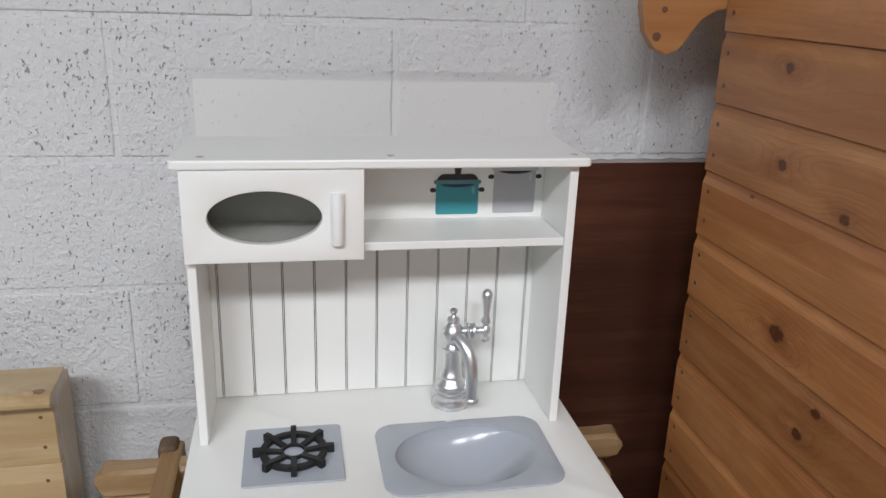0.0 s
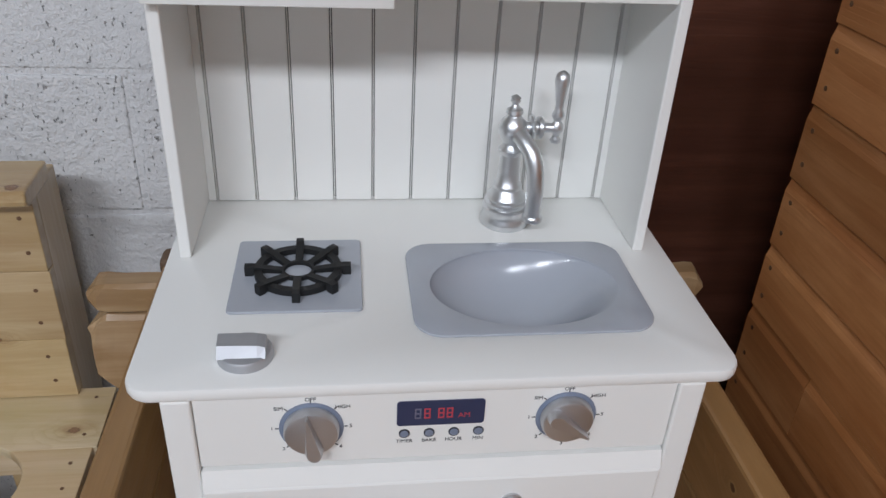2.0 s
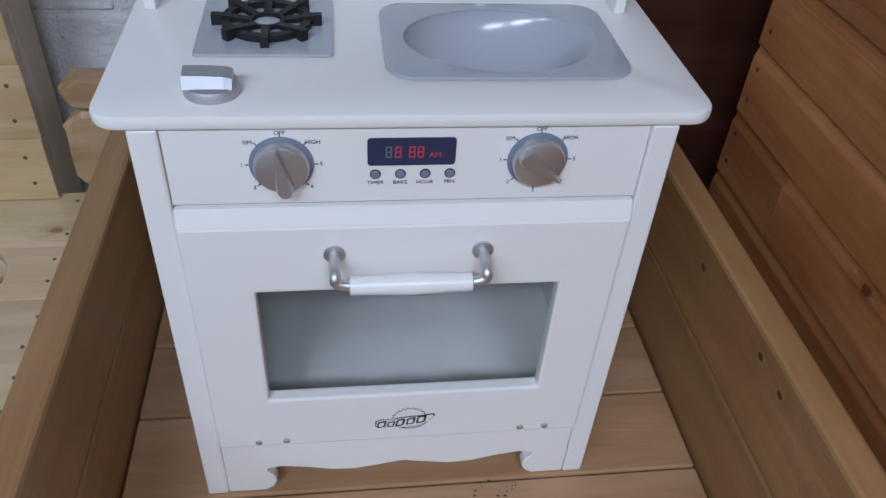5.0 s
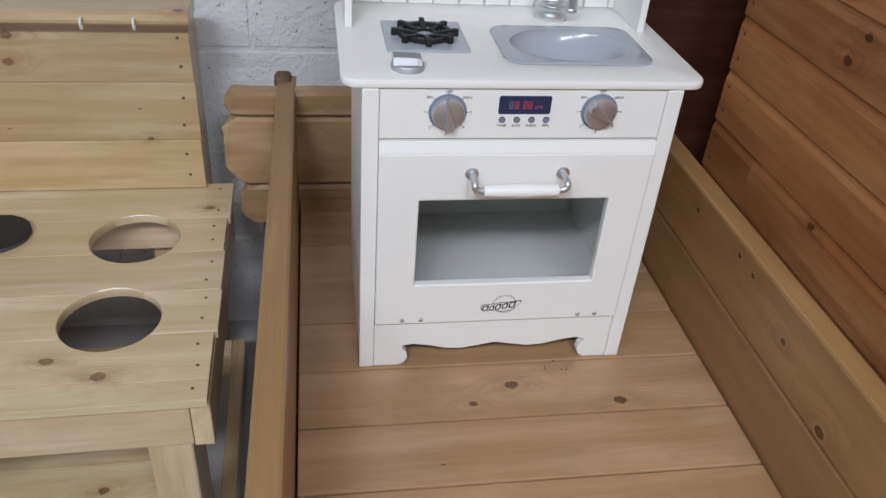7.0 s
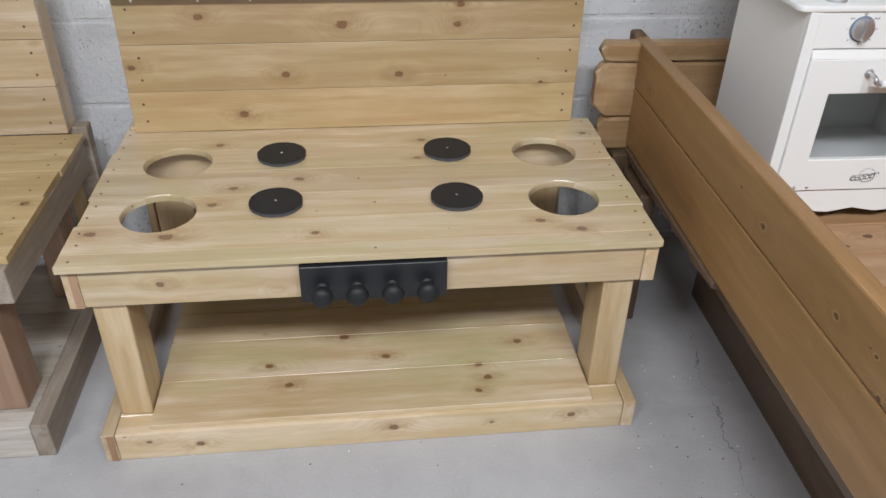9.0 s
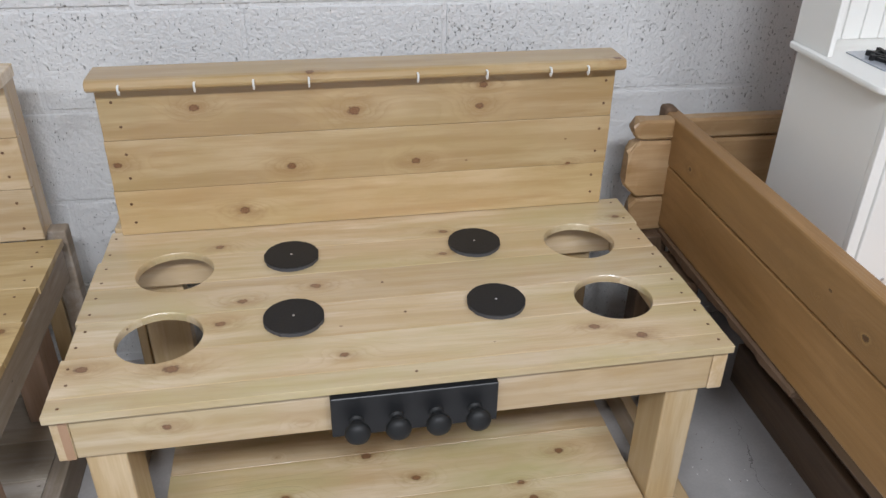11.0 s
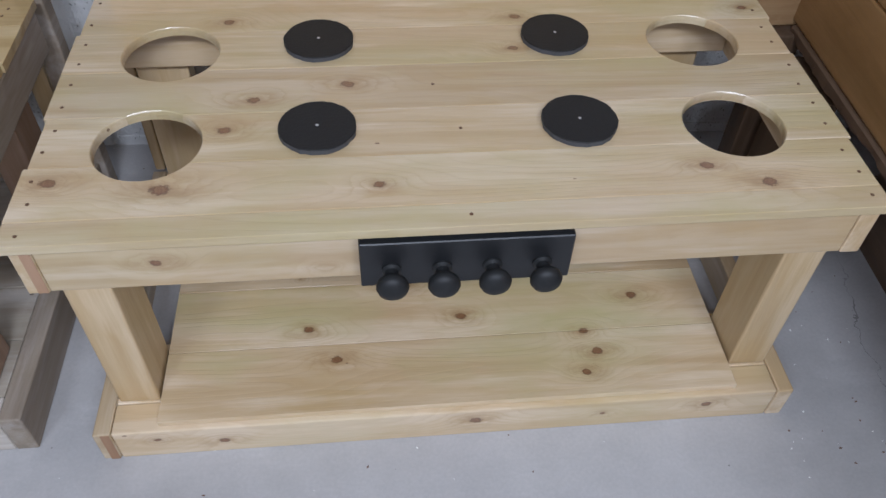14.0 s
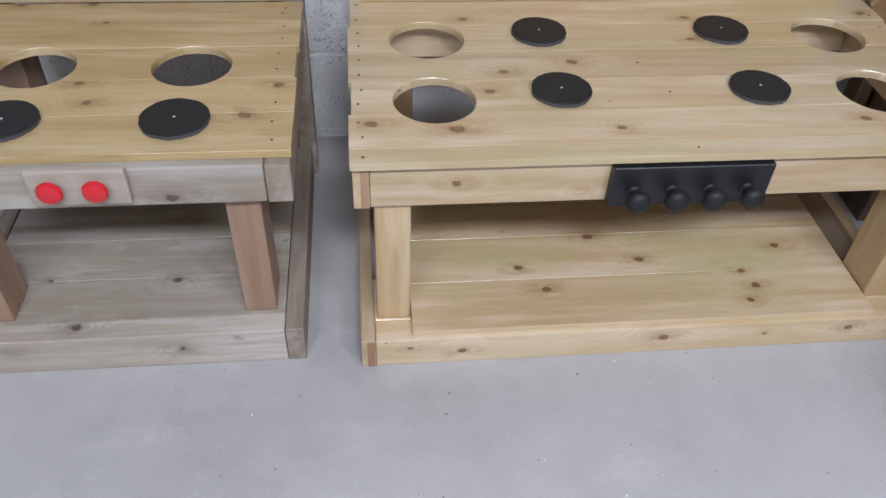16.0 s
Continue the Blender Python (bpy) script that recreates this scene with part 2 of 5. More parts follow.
def concrete():
    w = Mat("worn_concrete_floor")
    place = w.n.new("ShaderNodeNewGeometry").outputs["Position"]
    broad, mid, fine = w.noise(place, 1.6, 4.0, 0.6), w.noise(place, 11.0, 5.0, 0.65), w.noise(place, 150.0, 3.0, 0.6)
    col = w.ramp(w.math("ADD", w.math("MULTIPLY", broad, 0.6), w.math("MULTIPLY", mid, 0.4)), (0.34, (0.40, 0.386, 0.378)), (0.5, (0.475, 0.458, 0.449)), (0.66, (0.53, 0.512, 0.502)))
    vor = w.add("ShaderNodeTexVoronoi", Vector=place, Scale=30.0)
    sep = w.add("ShaderNodeSeparateColor", Color=vor.outputs["Color"])
    grit = w.math("MULTIPLY", w.math("LESS_THAN", vor.outputs["Distance"], w.math("MULTIPLY", sep.outputs[1], 0.075)), w.math("GREATER_THAN", sep.outputs[0], 0.62))
    col = w.mix(w.math("MULTIPLY", grit, 0.8), col, w.mix(w.math("GREATER_THAN", sep.outputs[2], 0.72), (0.12, 0.11, 0.10), (0.68, 0.67, 0.65)))
    scuff = w.math("MULTIPLY", w.math("SUBTRACT", w.noise(w.vec("MULTIPLY", place, (1.0, 2.2, 1.0)), 4.5, 5.0, 0.7), 0.56), 5.0, True)
    col = w.mix(w.math("MULTIPLY", scuff, 0.55), col, (0.60, 0.588, 0.583))
    col = w.mix(w.math("MULTIPLY", fine, 0.42), col, (0.24, 0.23, 0.228))
    xyz = w.add("ShaderNodeSeparateXYZ", Vector=place)
    wander = w.math("MULTIPLY", w.math("SUBTRACT", w.noise(place, 9.0, 4.0, 0.7), 0.5), 0.09)
    line = w.math("ABSOLUTE", w.math("ADD", w.math("SUBTRACT", xyz.outputs[0], w.math("MULTIPLY", w.math("SUBTRACT", xyz.outputs[1], 0.6), 0.1)), w.math("ADD", 0.075, wander)))
    crack = w.math("LESS_THAN", line, w.math("MULTIPLY", w.math("SUBTRACT", mid, 0.36, True), 0.009))
    reach = w.math("MULTIPLY", w.math("SUBTRACT", 0.45, w.math("ABSOLUTE", w.math("SUBTRACT", xyz.outputs[1], 0.55))), 8.0, True)
    crack = w.math("MULTIPLY", crack, reach)
    col = w.mix(w.math("MULTIPLY", crack, 0.6), col, (0.12, 0.115, 0.11))
    w.bump(w.math("ADD", w.math("MULTIPLY", fine, 0.4), mid), 0.2, 0.003)
    return w.done(col, w.math("ADD", 0.5, w.math("MULTIPLY", mid, 0.3)), spec=0.35)


def clear(name, rough=0.03, colour=(0.93, 0.95, 0.95)):
    w = Mat(name)
    w.b.inputs["Transmission Weight"].default_value = 1.0
    w.b.inputs["IOR"].default_value = 1.15
    return w.done(colour, rough)


BLOCK, CONCRETE = blockwork(), concrete()
# Grey of the unseen walls and ceiling, darkened to cut bounce and deepen shadows.
PLASTER = paint("low_bounce_room_grey", (0.20, 0.20, 0.197), 0.7, bump=0.2)
CREAM = paint("white_satin_lacquer", (0.80, 0.80, 0.77), 0.34, speck=0.02, bump=0.03)
GREY_PLASTIC = paint("grey_moulded_plastic", (0.385, 0.41, 0.455), 0.2, speck=0.02)
BLACK_PLASTIC = paint("black_matt_plastic", (0.014, 0.0145, 0.015), 0.55, spec=0.35)
BLACK_PAINT = paint("black_board_paint", (0.013, 0.0135, 0.015), 0.45, bump=0.3)
SLATE = paint("black_painted_disc", (0.0135, 0.0135, 0.0145), 0.55, speck=0.16, bump=0.6, scale=220.0, spec=0.35)
SLATE_EDGE = paint("chipped_slate_edge", (0.075, 0.075, 0.08), 0.75, speck=0.22, bump=1.0, scale=260.0)
BARK = wood("rough_bark_edge", (0.17, 0.105, 0.06), (0.12, 0.072, 0.04), (0.07, 0.04, 0.022), (0.05, 0.025, 0.012), axis=1, random_knots=0.8, rough=0.7, stain=0.9, worn=0.25)
SILVER = metal("silver_plated_plastic", (0.70, 0.71, 0.72), 0.36)
SATIN = metal("satin_silver_plastic", (0.56, 0.57, 0.59), 0.62)
STEEL = metal("brushed_knob_metal", (0.60, 0.605, 0.62), 0.48)
NAVY = paint("navy_print", (0.022, 0.032, 0.085), 0.3)
BLUE = paint("blue_dial_print", (0.18, 0.215, 0.29), 0.3)
INK = paint("black_print", (0.02, 0.02, 0.025), 0.5)
RED_PRINT = paint("red_display_print", (0.46, 0.055, 0.075), 0.4)
DIM_PRINT = paint("dim_display_print", (0.15, 0.15, 0.21), 0.4)
RED = paint("red_plastic", (0.62, 0.02, 0.03), 0.28)
TEAL = paint("teal_print", (0.04, 0.27, 0.31), 0.3)
TEAL_RIM = paint("dull_teal_print", (0.10, 0.24, 0.26), 0.35)
PALE_RIM = paint("light_grey_print", (0.52, 0.52, 0.53), 0.35)
GLINT = paint("pale_teal_print", (0.14, 0.40, 0.44), 0.3)
POT_GREY = paint("pale_grey_print", (0.42, 0.42, 0.43), 0.4)
WHITE_PLASTIC = paint("white_plastic", (0.82, 0.82, 0.80), 0.3)
SCREW = paint("dark_screw_head", (0.13, 0.065, 0.032), 0.5)
CHALKY = paint("chalky_paint_residue", (0.42, 0.38, 0.35), 0.8, speck=0.2, bump=0.6)
GROOVE = paint("dark_joint", (0.03, 0.03, 0.03), 0.8)
PANE = clear("clear_acrylic", 0.06, (0.50, 0.505, 0.51))
SMOKE = clear("smoky_acrylic", 0.05, (0.40, 0.395, 0.375))
PINE = ((0.675, 0.55, 0.375), (0.59, 0.452, 0.272), (0.42, 0.275, 0.128), (0.155, 0.058, 0.025))
PINE_X = wood("pale_pine", *PINE, axis=0, random_knots=1.0, coat=0.8)
TOP_KNOTS = [((x, y, 0.487), r) for x, y, r in ((-1.420, 0.736, 0.013), (-1.271, 0.718, 0.016), (-0.980, 0.717, 0.010), (-0.518, 0.738, 0.011), (-0.440, 0.701, 0.014), (-1.165, 0.910, 0.012), (-1.025, 0.946, 0.012), (-1.225, 1.127, 0.011), (-0.741, 1.133, 0.011), (-0.330, 1.152, 0.010), (-0.756, 1.037, 0.010), (-1.200, 0.840, 0.012))]
BACK_KNOTS = [((x, 1.2045 + 0.021 * (x + 1.455), z), r) for x, z, r in ((-1.249, 0.772, 0.012), (-0.923, 0.748, 0.015), (-0.642, 0.794, 0.011), (-0.649, 0.746, 0.011), (-1.063, 0.629, 0.011), (-0.789, 0.625, 0.011), (-1.173, 0.530, 0.013), (-1.419, 0.653, 0.010), (-0.434, 0.595, 0.007))] + [((-0.352, 1.205, 0.847), 0.011), ((-1.01, 1.185, 0.846), 0.009)]
LOW_KNOTS = [((x, y, 0.087), r) for x, y, r in ((-1.116, 0.776, 0.010), (-1.066, 0.711, 0.012), (-0.845, 0.794, 0.011), (-0.525, 0.828, 0.012), (-0.612, 0.706, 0.011), (-0.639, 0.664, 0.010), (-0.944, 0.871, 0.013), (-0.629, 0.750, 0.009))]
PINE_TOP = wood("knotty_pine_top", *PINE, axis=0, knots=TOP_KNOTS, random_knots=0.45, coat=0.8, green=0.55, lines=0.30, stain=0.6)
PINE_BACK = wood("knotty_pine_back", (0.605, 0.455, 0.252), (0.525, 0.368, 0.182), (0.40, 0.248, 0.10), (0.15, 0.052, 0.018), axis=0, knots=BACK_KNOTS, random_knots=0.25, coat=0.7, green=0.3, lines=0.32)
PINE_LOW = wood("knotty_pine_shelf", *PINE, axis=0, knots=LOW_KNOTS, random_knots=0.35, coat=0.9, green=0.85, lines=0.36, stain=0.6)
FRONT_KNOTS = [((-1.455 + u, 0.637, z), r) for u, z, r in ((0.177, 0.428, 0.010), (0.397, 0.402, 0.006), (0.911, 0.436, 0.006), (1.015, 0.425, 0.006), (1.115, 0.44, 0.008))]
FRONT_KNOTS += [((-1.455 + u, 0.593 + 0.021 * u, z), r) for u, z, r in ((0.205, 0.035, 0.010), (0.62, 0.045, 0.013), (0.84, 0.04, 0.006), (1.02, 0.048, 0.010), (0.10, 0.05, 0.007))]
PINE_FRONT = wood("knotty_pine_rail", *PINE, axis=0, knots=FRONT_KNOTS, random_knots=0.25, coat=0.7, green=0.35, lines=0.34, stain=0.7)
PINE_Y = wood("pale_pine_sides", *PINE, axis=1, random_knots=0.3, coat=0.8)
PINE_Z = wood("pale_pine_posts", (0.62, 0.48, 0.285), (0.535, 0.39, 0.205), (0.40, 0.26, 0.115), (0.15, 0.055, 0.022), axis=2, random_knots=0.1, coat=0.6, lines=0.3)
HONEY_KNOTS = [((x, y, 0.487), r) for x, y, r in ((-1.948, 0.878, 0.011), (-1.919, 0.813, 0.010), (-1.640, 0.770, 0.014), (-1.589, 0.869, 0.012), (-2.000, 1.194, 0.010), (-1.955, 1.113, 0.008), (-2.144, 1.190, 0.010))]
HONEY_X = wood("honey_pine", (0.57, 0.435, 0.23), (0.49, 0.355, 0.165), (0.33, 0.22, 0.085), (0.16, 0.06, 0.02), axis=0, knots=HONEY_KNOTS, random_knots=0.25, coat=0.5, lines=0.3, stain=0.6)
GREY_WOOD = ((0.52, 0.462, 0.385), (0.42, 0.365, 0.295), (0.25, 0.205, 0.155), (0.075, 0.052, 0.036))
GREY_KNOTS = [((-2.001, 0.640, 0.090), 0.012), ((-1.829, 0.766, 0.0885), 0.010), ((-2.085, 0.772, 0.0885), 0.006), ((-2.119, 0.618, 0.063), 0.010), ((-1.802, 0.618, 0.051), 0.011), ((-1.693, 0.618, 0.076), 0.004), ((-1.757, 0.645, 0.408), 0.013)]
GREY_X = wood("weathered_timber", *GREY_WOOD, axis=0, knots=GREY_KNOTS, random_knots=0.6, rough=0.55, lines=0.6, worn=0.35, stain=0.6)
END_GRAIN = wood("pinkish_end_grain", (0.46, 0.29, 0.17), (0.40, 0.235, 0.13), (0.29, 0.155, 0.08), (0.11, 0.05, 0.02), axis=2, random_knots=0.0, rough=0.5)
# Darker, browner copy of the weathered timber: the sides' shade is in its colour.
GREY_Y = wood("shaded_weathered_sides", (0.42, 0.355, 0.285), (0.32, 0.262, 0.20), (0.19, 0.148, 0.108), (0.07, 0.045, 0.03), axis=1, rough=0.55, lines=0.7, worn=0.3, stain=0.7)
PINK_Z = wood("reddish_timber_post", (0.40, 0.27, 0.185), (0.32, 0.205, 0.135), (0.22, 0.13, 0.08), (0.10, 0.04, 0.02), axis=2, random_knots=0.2)
DECK = ((0.44, 0.272, 0.150), (0.35, 0.203, 0.105), (0.225, 0.120, 0.056), (0.10, 0.045, 0.022))
DECK_X = wood("brown_deck_board", *DECK, axis=0, knots=[((x, y, 0.475), r) for x, y, r in ((0.151, 0.655, 0.012), (0.308, 0.613, 0.012), (0.087, 0.621, 0.008))], random_knots=0.4, worn=0.3, stain=0.7, ring_glow=(0.42, 0.26, 0.12))
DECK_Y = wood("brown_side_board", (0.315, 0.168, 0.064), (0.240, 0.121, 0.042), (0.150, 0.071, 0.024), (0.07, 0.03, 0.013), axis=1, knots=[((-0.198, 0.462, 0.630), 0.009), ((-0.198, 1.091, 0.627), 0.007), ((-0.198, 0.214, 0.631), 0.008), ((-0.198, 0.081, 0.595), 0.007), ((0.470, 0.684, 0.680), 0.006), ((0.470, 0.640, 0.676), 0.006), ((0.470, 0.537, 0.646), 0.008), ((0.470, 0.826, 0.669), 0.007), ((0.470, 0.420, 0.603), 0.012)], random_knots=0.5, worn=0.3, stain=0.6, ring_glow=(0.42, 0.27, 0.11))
LOG_X = wood("pale_brown_log", (0.46, 0.32, 0.175), (0.36, 0.225, 0.11), (0.23, 0.13, 0.055), (0.10, 0.045, 0.018), axis=0, random_knots=0.7, stain=0.9, worn=0.45)
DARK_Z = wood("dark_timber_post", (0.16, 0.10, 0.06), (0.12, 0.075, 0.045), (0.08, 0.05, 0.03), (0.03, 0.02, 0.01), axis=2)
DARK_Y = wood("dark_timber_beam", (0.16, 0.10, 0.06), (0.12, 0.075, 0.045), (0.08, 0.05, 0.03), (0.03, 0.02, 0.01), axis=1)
SHED_KNOTS = [((0.655, y, z), 1.25 * r) for y, z, r in ((0.980, 1.232, 0.009), (0.930, 1.015, 0.014), (0.847, 1.197, 0.008), (0.854, 0.907, 0.009), (0.998, 1.355, 0.008), (0.829, 0.952, 0.008), (0.798, 0.651, 0.008))]
SHED_Y = wood("orange_stained_cladding", (0.56, 0.268, 0.098), (0.45, 0.190, 0.062), (0.285, 0.098, 0.030), (0.06, 0.018, 0.007), axis=1, knots=SHED_KNOTS, random_knots=0.15, stain=0.8, worn=0.22, lines=0.4)
SHED_X = wood("orange_stained_trim", (0.55, 0.275, 0.105), (0.45, 0.20, 0.067), (0.30, 0.112, 0.033), (0.09, 0.028, 0.009), axis=0, random_knots=0.2)
MAHOGANY = wood("red_brown_board", (0.125, 0.045, 0.025), (0.088, 0.031, 0.018), (0.052, 0.019, 0.012), (0.04, 0.012, 0.009), axis=0, random_knots=0.0, rough=0.34, stain=0.8, lines=0.2)


# ---- building helpers ----
def thing(name, place, label, category, group="", rz=0.0, kind=""):
    """An Empty at the base of a thing; its parts are built in its own axes."""
    ob = new(name)
    ob.matrix_world = pose(*place, 0, 0, rz)
    ob.empty_display_size = 0.05
    return tagged(ob, label, category, group, kind)


def part(name, bm, material, parent=None, label="", smooth=False):
    """Links a bmesh as one mesh object under a thing or a part."""
    me = bpy.data.meshes.new(name)
    bm.normal_update()
    bm.to_mesh(me)
    bm.free()
    me.materials.append(material)
    if smooth:
        me.shade_smooth()
        me.set_sharp_from_angle(angle=radians(40))
    ob = new(name, me)
    ob.parent = parent
    return tagged(ob, label) if label else ob


def twin(ob, shift, parent=None):
    """Another part on the same mesh, moved."""
    c = ob.copy()
    scene.collection.objects.link(c)
    c.parent = parent or ob.parent
    c.location = ob.location + Vector(shift)
    return c


def box(x0, x1, y0, y1, z0, z1, bevel=0.0, seg=1, bm=None):
    bm = bm or bmesh.new()
    vs = [bm.verts.new((x, y, z)) for x in (x0, x1) for y in (y0, y1) for z in (z0, z1)]
    fs = [bm.faces.new([vs[i] for i in q]) for q in ((0, 1, 3, 2), (4, 6, 7, 5), (0, 4, 5, 1), (2, 3, 7, 6), (0, 2, 6, 4), (1, 5, 7, 3))]
    if bevel:
        es = {e for f in fs for e in f.edges}
        bmesh.ops.bevel(bm, geom=list(es), offset=bevel, segments=seg, affect="EDGES", profile=0.5)
    return bm


AXES = {"z": lambda a, b, h: (a, b, h), "y": lambda a, b, h: (a, h, b), "x": lambda a, b, h: (h, a, b)}


def slab(outline, h0, h1, up="z", bevel=0.0, seg=1):
    """An outline of points in a plane, thickened between two heights along the axis up."""
    bm, put = bmesh.new(), AXES[up]
    lo = [bm.verts.new(put(a, b, h0)) for a, b in outline]
    hi = [bm.verts.new(put(a, b, h1)) for a, b in outline]
    n = len(outline)
    f0, f1 = bm.faces.new(lo[::-1]), bm.faces.new(hi)
    for i in range(n):
        bm.faces.new((lo[i], lo[(i + 1) % n], hi[(i + 1) % n], hi[i]))
    bmesh.ops.recalc_face_normals(bm, faces=bm.faces)
    if bevel:
        bmesh.ops.bevel(bm, geom=list(set(f0.edges) | set(f1.edges)), offset=bevel, segments=seg, affect="EDGES", profile=0.5)
    return bm


def round_rect(x0, x1, y0, y1, r, n=6):
    pts = []
    for cx, cy, a0 in ((x1 - r, y1 - r, 0), (x0 + r, y1 - r, 90), (x0 + r, y0 + r, 180), (x1 - r, y0 + r, 270)):
        pts += [(cx + r * math.cos(radians(a0 + 90 * i / n)), cy + r * math.sin(radians(a0 + 90 * i / n))) for i in range(n + 1)]
    return pts


def oval(cx, cy, rx, ry, n=40, a0=0.0):
    return [(cx + rx * math.cos(a0 + 2 * math.pi * i / n), cy + ry * math.sin(a0 + 2 * math.pi * i / n)) for i in range(n)]


def ring_slab(outer, inner, h0, h1, up="z", bevel=0.0):
    """A slab with a hole: two closed outlines of any point counts."""
    bm, put = bmesh.new(), AXES[up]
    loops = []
    for pts in (outer, inner):
        loops.append([bm.verts.new(put(a, b, h1)) for a, b in pts])
    edges = []
    for loop in loops:
        edges += [bm.edges.new((loop[i], loop[(i + 1) % len(loop)])) for i in range(len(loop))]
    bmesh.ops.triangle_fill(bm, use_beauty=True, use_dissolve=False, edges=edges)
    faces = list(bm.faces)
    ret = bmesh.ops.extrude_face_region(bm, geom=faces)
    moved = [g for g in ret["geom"] if isinstance(g, bmesh.types.BMVert)]
    d = Vector(put(0, 0, h0 - h1))
    bmesh.ops.translate(bm, verts=moved, vec=d)
    bmesh.ops.recalc_face_normals(bm, faces=bm.faces)
    if bevel:
        rim = [e for e in bm.edges if len(e.link_faces) == 2 and e.link_faces[0].normal.angle(e.link_faces[1].normal, 0) > 0.9]
        bmesh.ops.bevel(bm, geom=rim, offset=bevel, segments=2, affect="EDGES", profile=0.5)
    return bm


def lathe(profile, centre=(0, 0, 0), axis="z", n=28, bm=None):
    """Turns a profile of (radius, height) round an axis."""
    bm = bm or bmesh.new()
    put, rings = AXES[axis], []
    for r, h in profile:
        r = max(r, 1e-5)
        rings.append([bm.verts.new(Vector(put(r * math.cos(2 * math.pi * i / n), r * math.sin(2 * math.pi * i / n), h)) + Vector(centre)) for i in range(n)])
    for a, b in zip(rings, rings[1:]):
        for i in range(n):
            bm.faces.new((a[i], a[(i + 1) % n], b[(i + 1) % n], b[i]))
    bm.faces.new(rings[0][::-1]), bm.faces.new(rings[-1])
    bmesh.ops.recalc_face_normals(bm, faces=bm.faces)
    return bm


def tube(points, radius, n=12, bm=None):
    """A round tube along points; radius may be a list."""
    bm = bm or bmesh.new()
    pts = [Vector(p) for p in points]
    rad = radius if isinstance(radius, (list, tuple)) else [radius] * len(pts)
    rings = []
    side = None
    for i, p in enumerate(pts):
        d = (pts[min(i + 1, len(pts) - 1)] - pts[max(i - 1, 0)]).normalized()
        if side is None:
            side = d.orthogonal().normalized()
        side = (side - d * side.dot(d)).normalized()
        up = d.cross(side)
        rings.append([bm.verts.new(p + rad[i] * (math.cos(2 * math.pi * k / n) * side + math.sin(2 * math.pi * k / n) * up)) for k in range(n)])
    for a, b in zip(rings, rings[1:]):
        for k in range(n):
            bm.faces.new((a[k], a[(k + 1) % n], b[(k + 1) % n], b[k]))
    bm.faces.new(rings[0][::-1]), bm.faces.new(rings[-1])
    bmesh.ops.recalc_face_normals(bm, faces=bm.faces)
    return bm


def lettering(name, words, height, place, material, parent, label=""):
    """Flat letters facing the front (-y), centred on place."""
    cu = bpy.data.curves.new(name, "FONT")
    cu.body, cu.size, cu.align_x, cu.align_y, cu.extrude = words, height / 0.7, "CENTER", "CENTER", 0.0001
    tmp = new(name + "_shape", cu)
    bpy.context.view_layer.update()
    me = bpy.data.meshes.new_from_object(tmp.evaluated_get(bpy.context.evaluated_depsgraph_get()))
    bpy.data.objects.remove(tmp)
    me.transform(pose(*place, 90, 0, 0))
    me.materials.clear()
    me.materials.append(material)
    ob = new(name, me)
    ob.parent = parent
    return tagged(ob, label) if label else ob


# ---- structure ----
def structure(name, bm, material, label):
    return tagged(part(name, bm, material), label, "structure", kind="structure")


WALL_Y = 1.402
structure("floor", box(-4.6, 3.2, -4.0, 1.6, -0.12, 0.0), CONCRETE, "pale grey worn concrete workshop floor")
north = structure("wall_north", box(-4.6, 3.2, WALL_Y + 0.0032, 1.6, 0.0, 3.2), BLOCK, "white painted concrete block wall with raked joints")
# Closing walls and ceiling out of view; their dark grey holds down fill light.
structure("wall_west", box(-4.8, -4.6, -4.0, 1.6, 0.0, 3.2), PLASTER, "plain unseen side wall, dark grey to cut bounce light")
structure("wall_east", box(3.2, 3.4, -4.0, 1.6, 0.0, 3.2), PLASTER, "plain unseen side wall, dark grey to cut bounce light")
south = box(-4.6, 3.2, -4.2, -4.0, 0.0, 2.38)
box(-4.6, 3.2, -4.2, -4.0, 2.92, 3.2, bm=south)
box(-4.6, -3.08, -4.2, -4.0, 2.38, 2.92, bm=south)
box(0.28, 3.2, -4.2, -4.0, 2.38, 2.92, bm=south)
structure("wall_south", south, PLASTER, "plain unseen wall, dark grey to cut bounce light, with an opening for the fill lamp")
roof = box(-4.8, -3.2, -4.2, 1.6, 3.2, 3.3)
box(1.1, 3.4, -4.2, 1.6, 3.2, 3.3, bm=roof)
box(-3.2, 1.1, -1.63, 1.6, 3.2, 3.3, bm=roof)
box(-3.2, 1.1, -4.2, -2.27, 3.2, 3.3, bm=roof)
structure("ceiling", roof, PLASTER, "plain unseen ceiling, dark grey to cut bounce light, with an opening for the lamps")


def cut(bm, cutters):
    """Takes closed shapes out of a closed shape; returns a bmesh."""
    made = []
    for b in (bm, cutters):
        me = bpy.data.meshes.new("shape")
        b.to_mesh(me)
        b.free()
        made.append(new("shape", me))
    mod = made[0].modifiers.new("cut", "BOOLEAN")
    mod.operation, mod.object, mod.solver = "DIFFERENCE", made[1], "EXACT"
    bpy.context.view_layer.update()
    out = bmesh.new()
    me = bpy.data.meshes.new_from_object(made[0].evaluated_get(bpy.context.evaluated_depsgraph_get()))
    out.from_mesh(me)
    for o in made:
        bpy.data.objects.remove(o)
    return out


# ---- raised play deck with low log-cabin sides ----
DECK_Z = 0.475
deck = thing("play_deck", (-0.2, 0.6, 0.0), "raised brown timber play deck with low boarded sides", "deck")
DX, DY = -0.2, 0.6


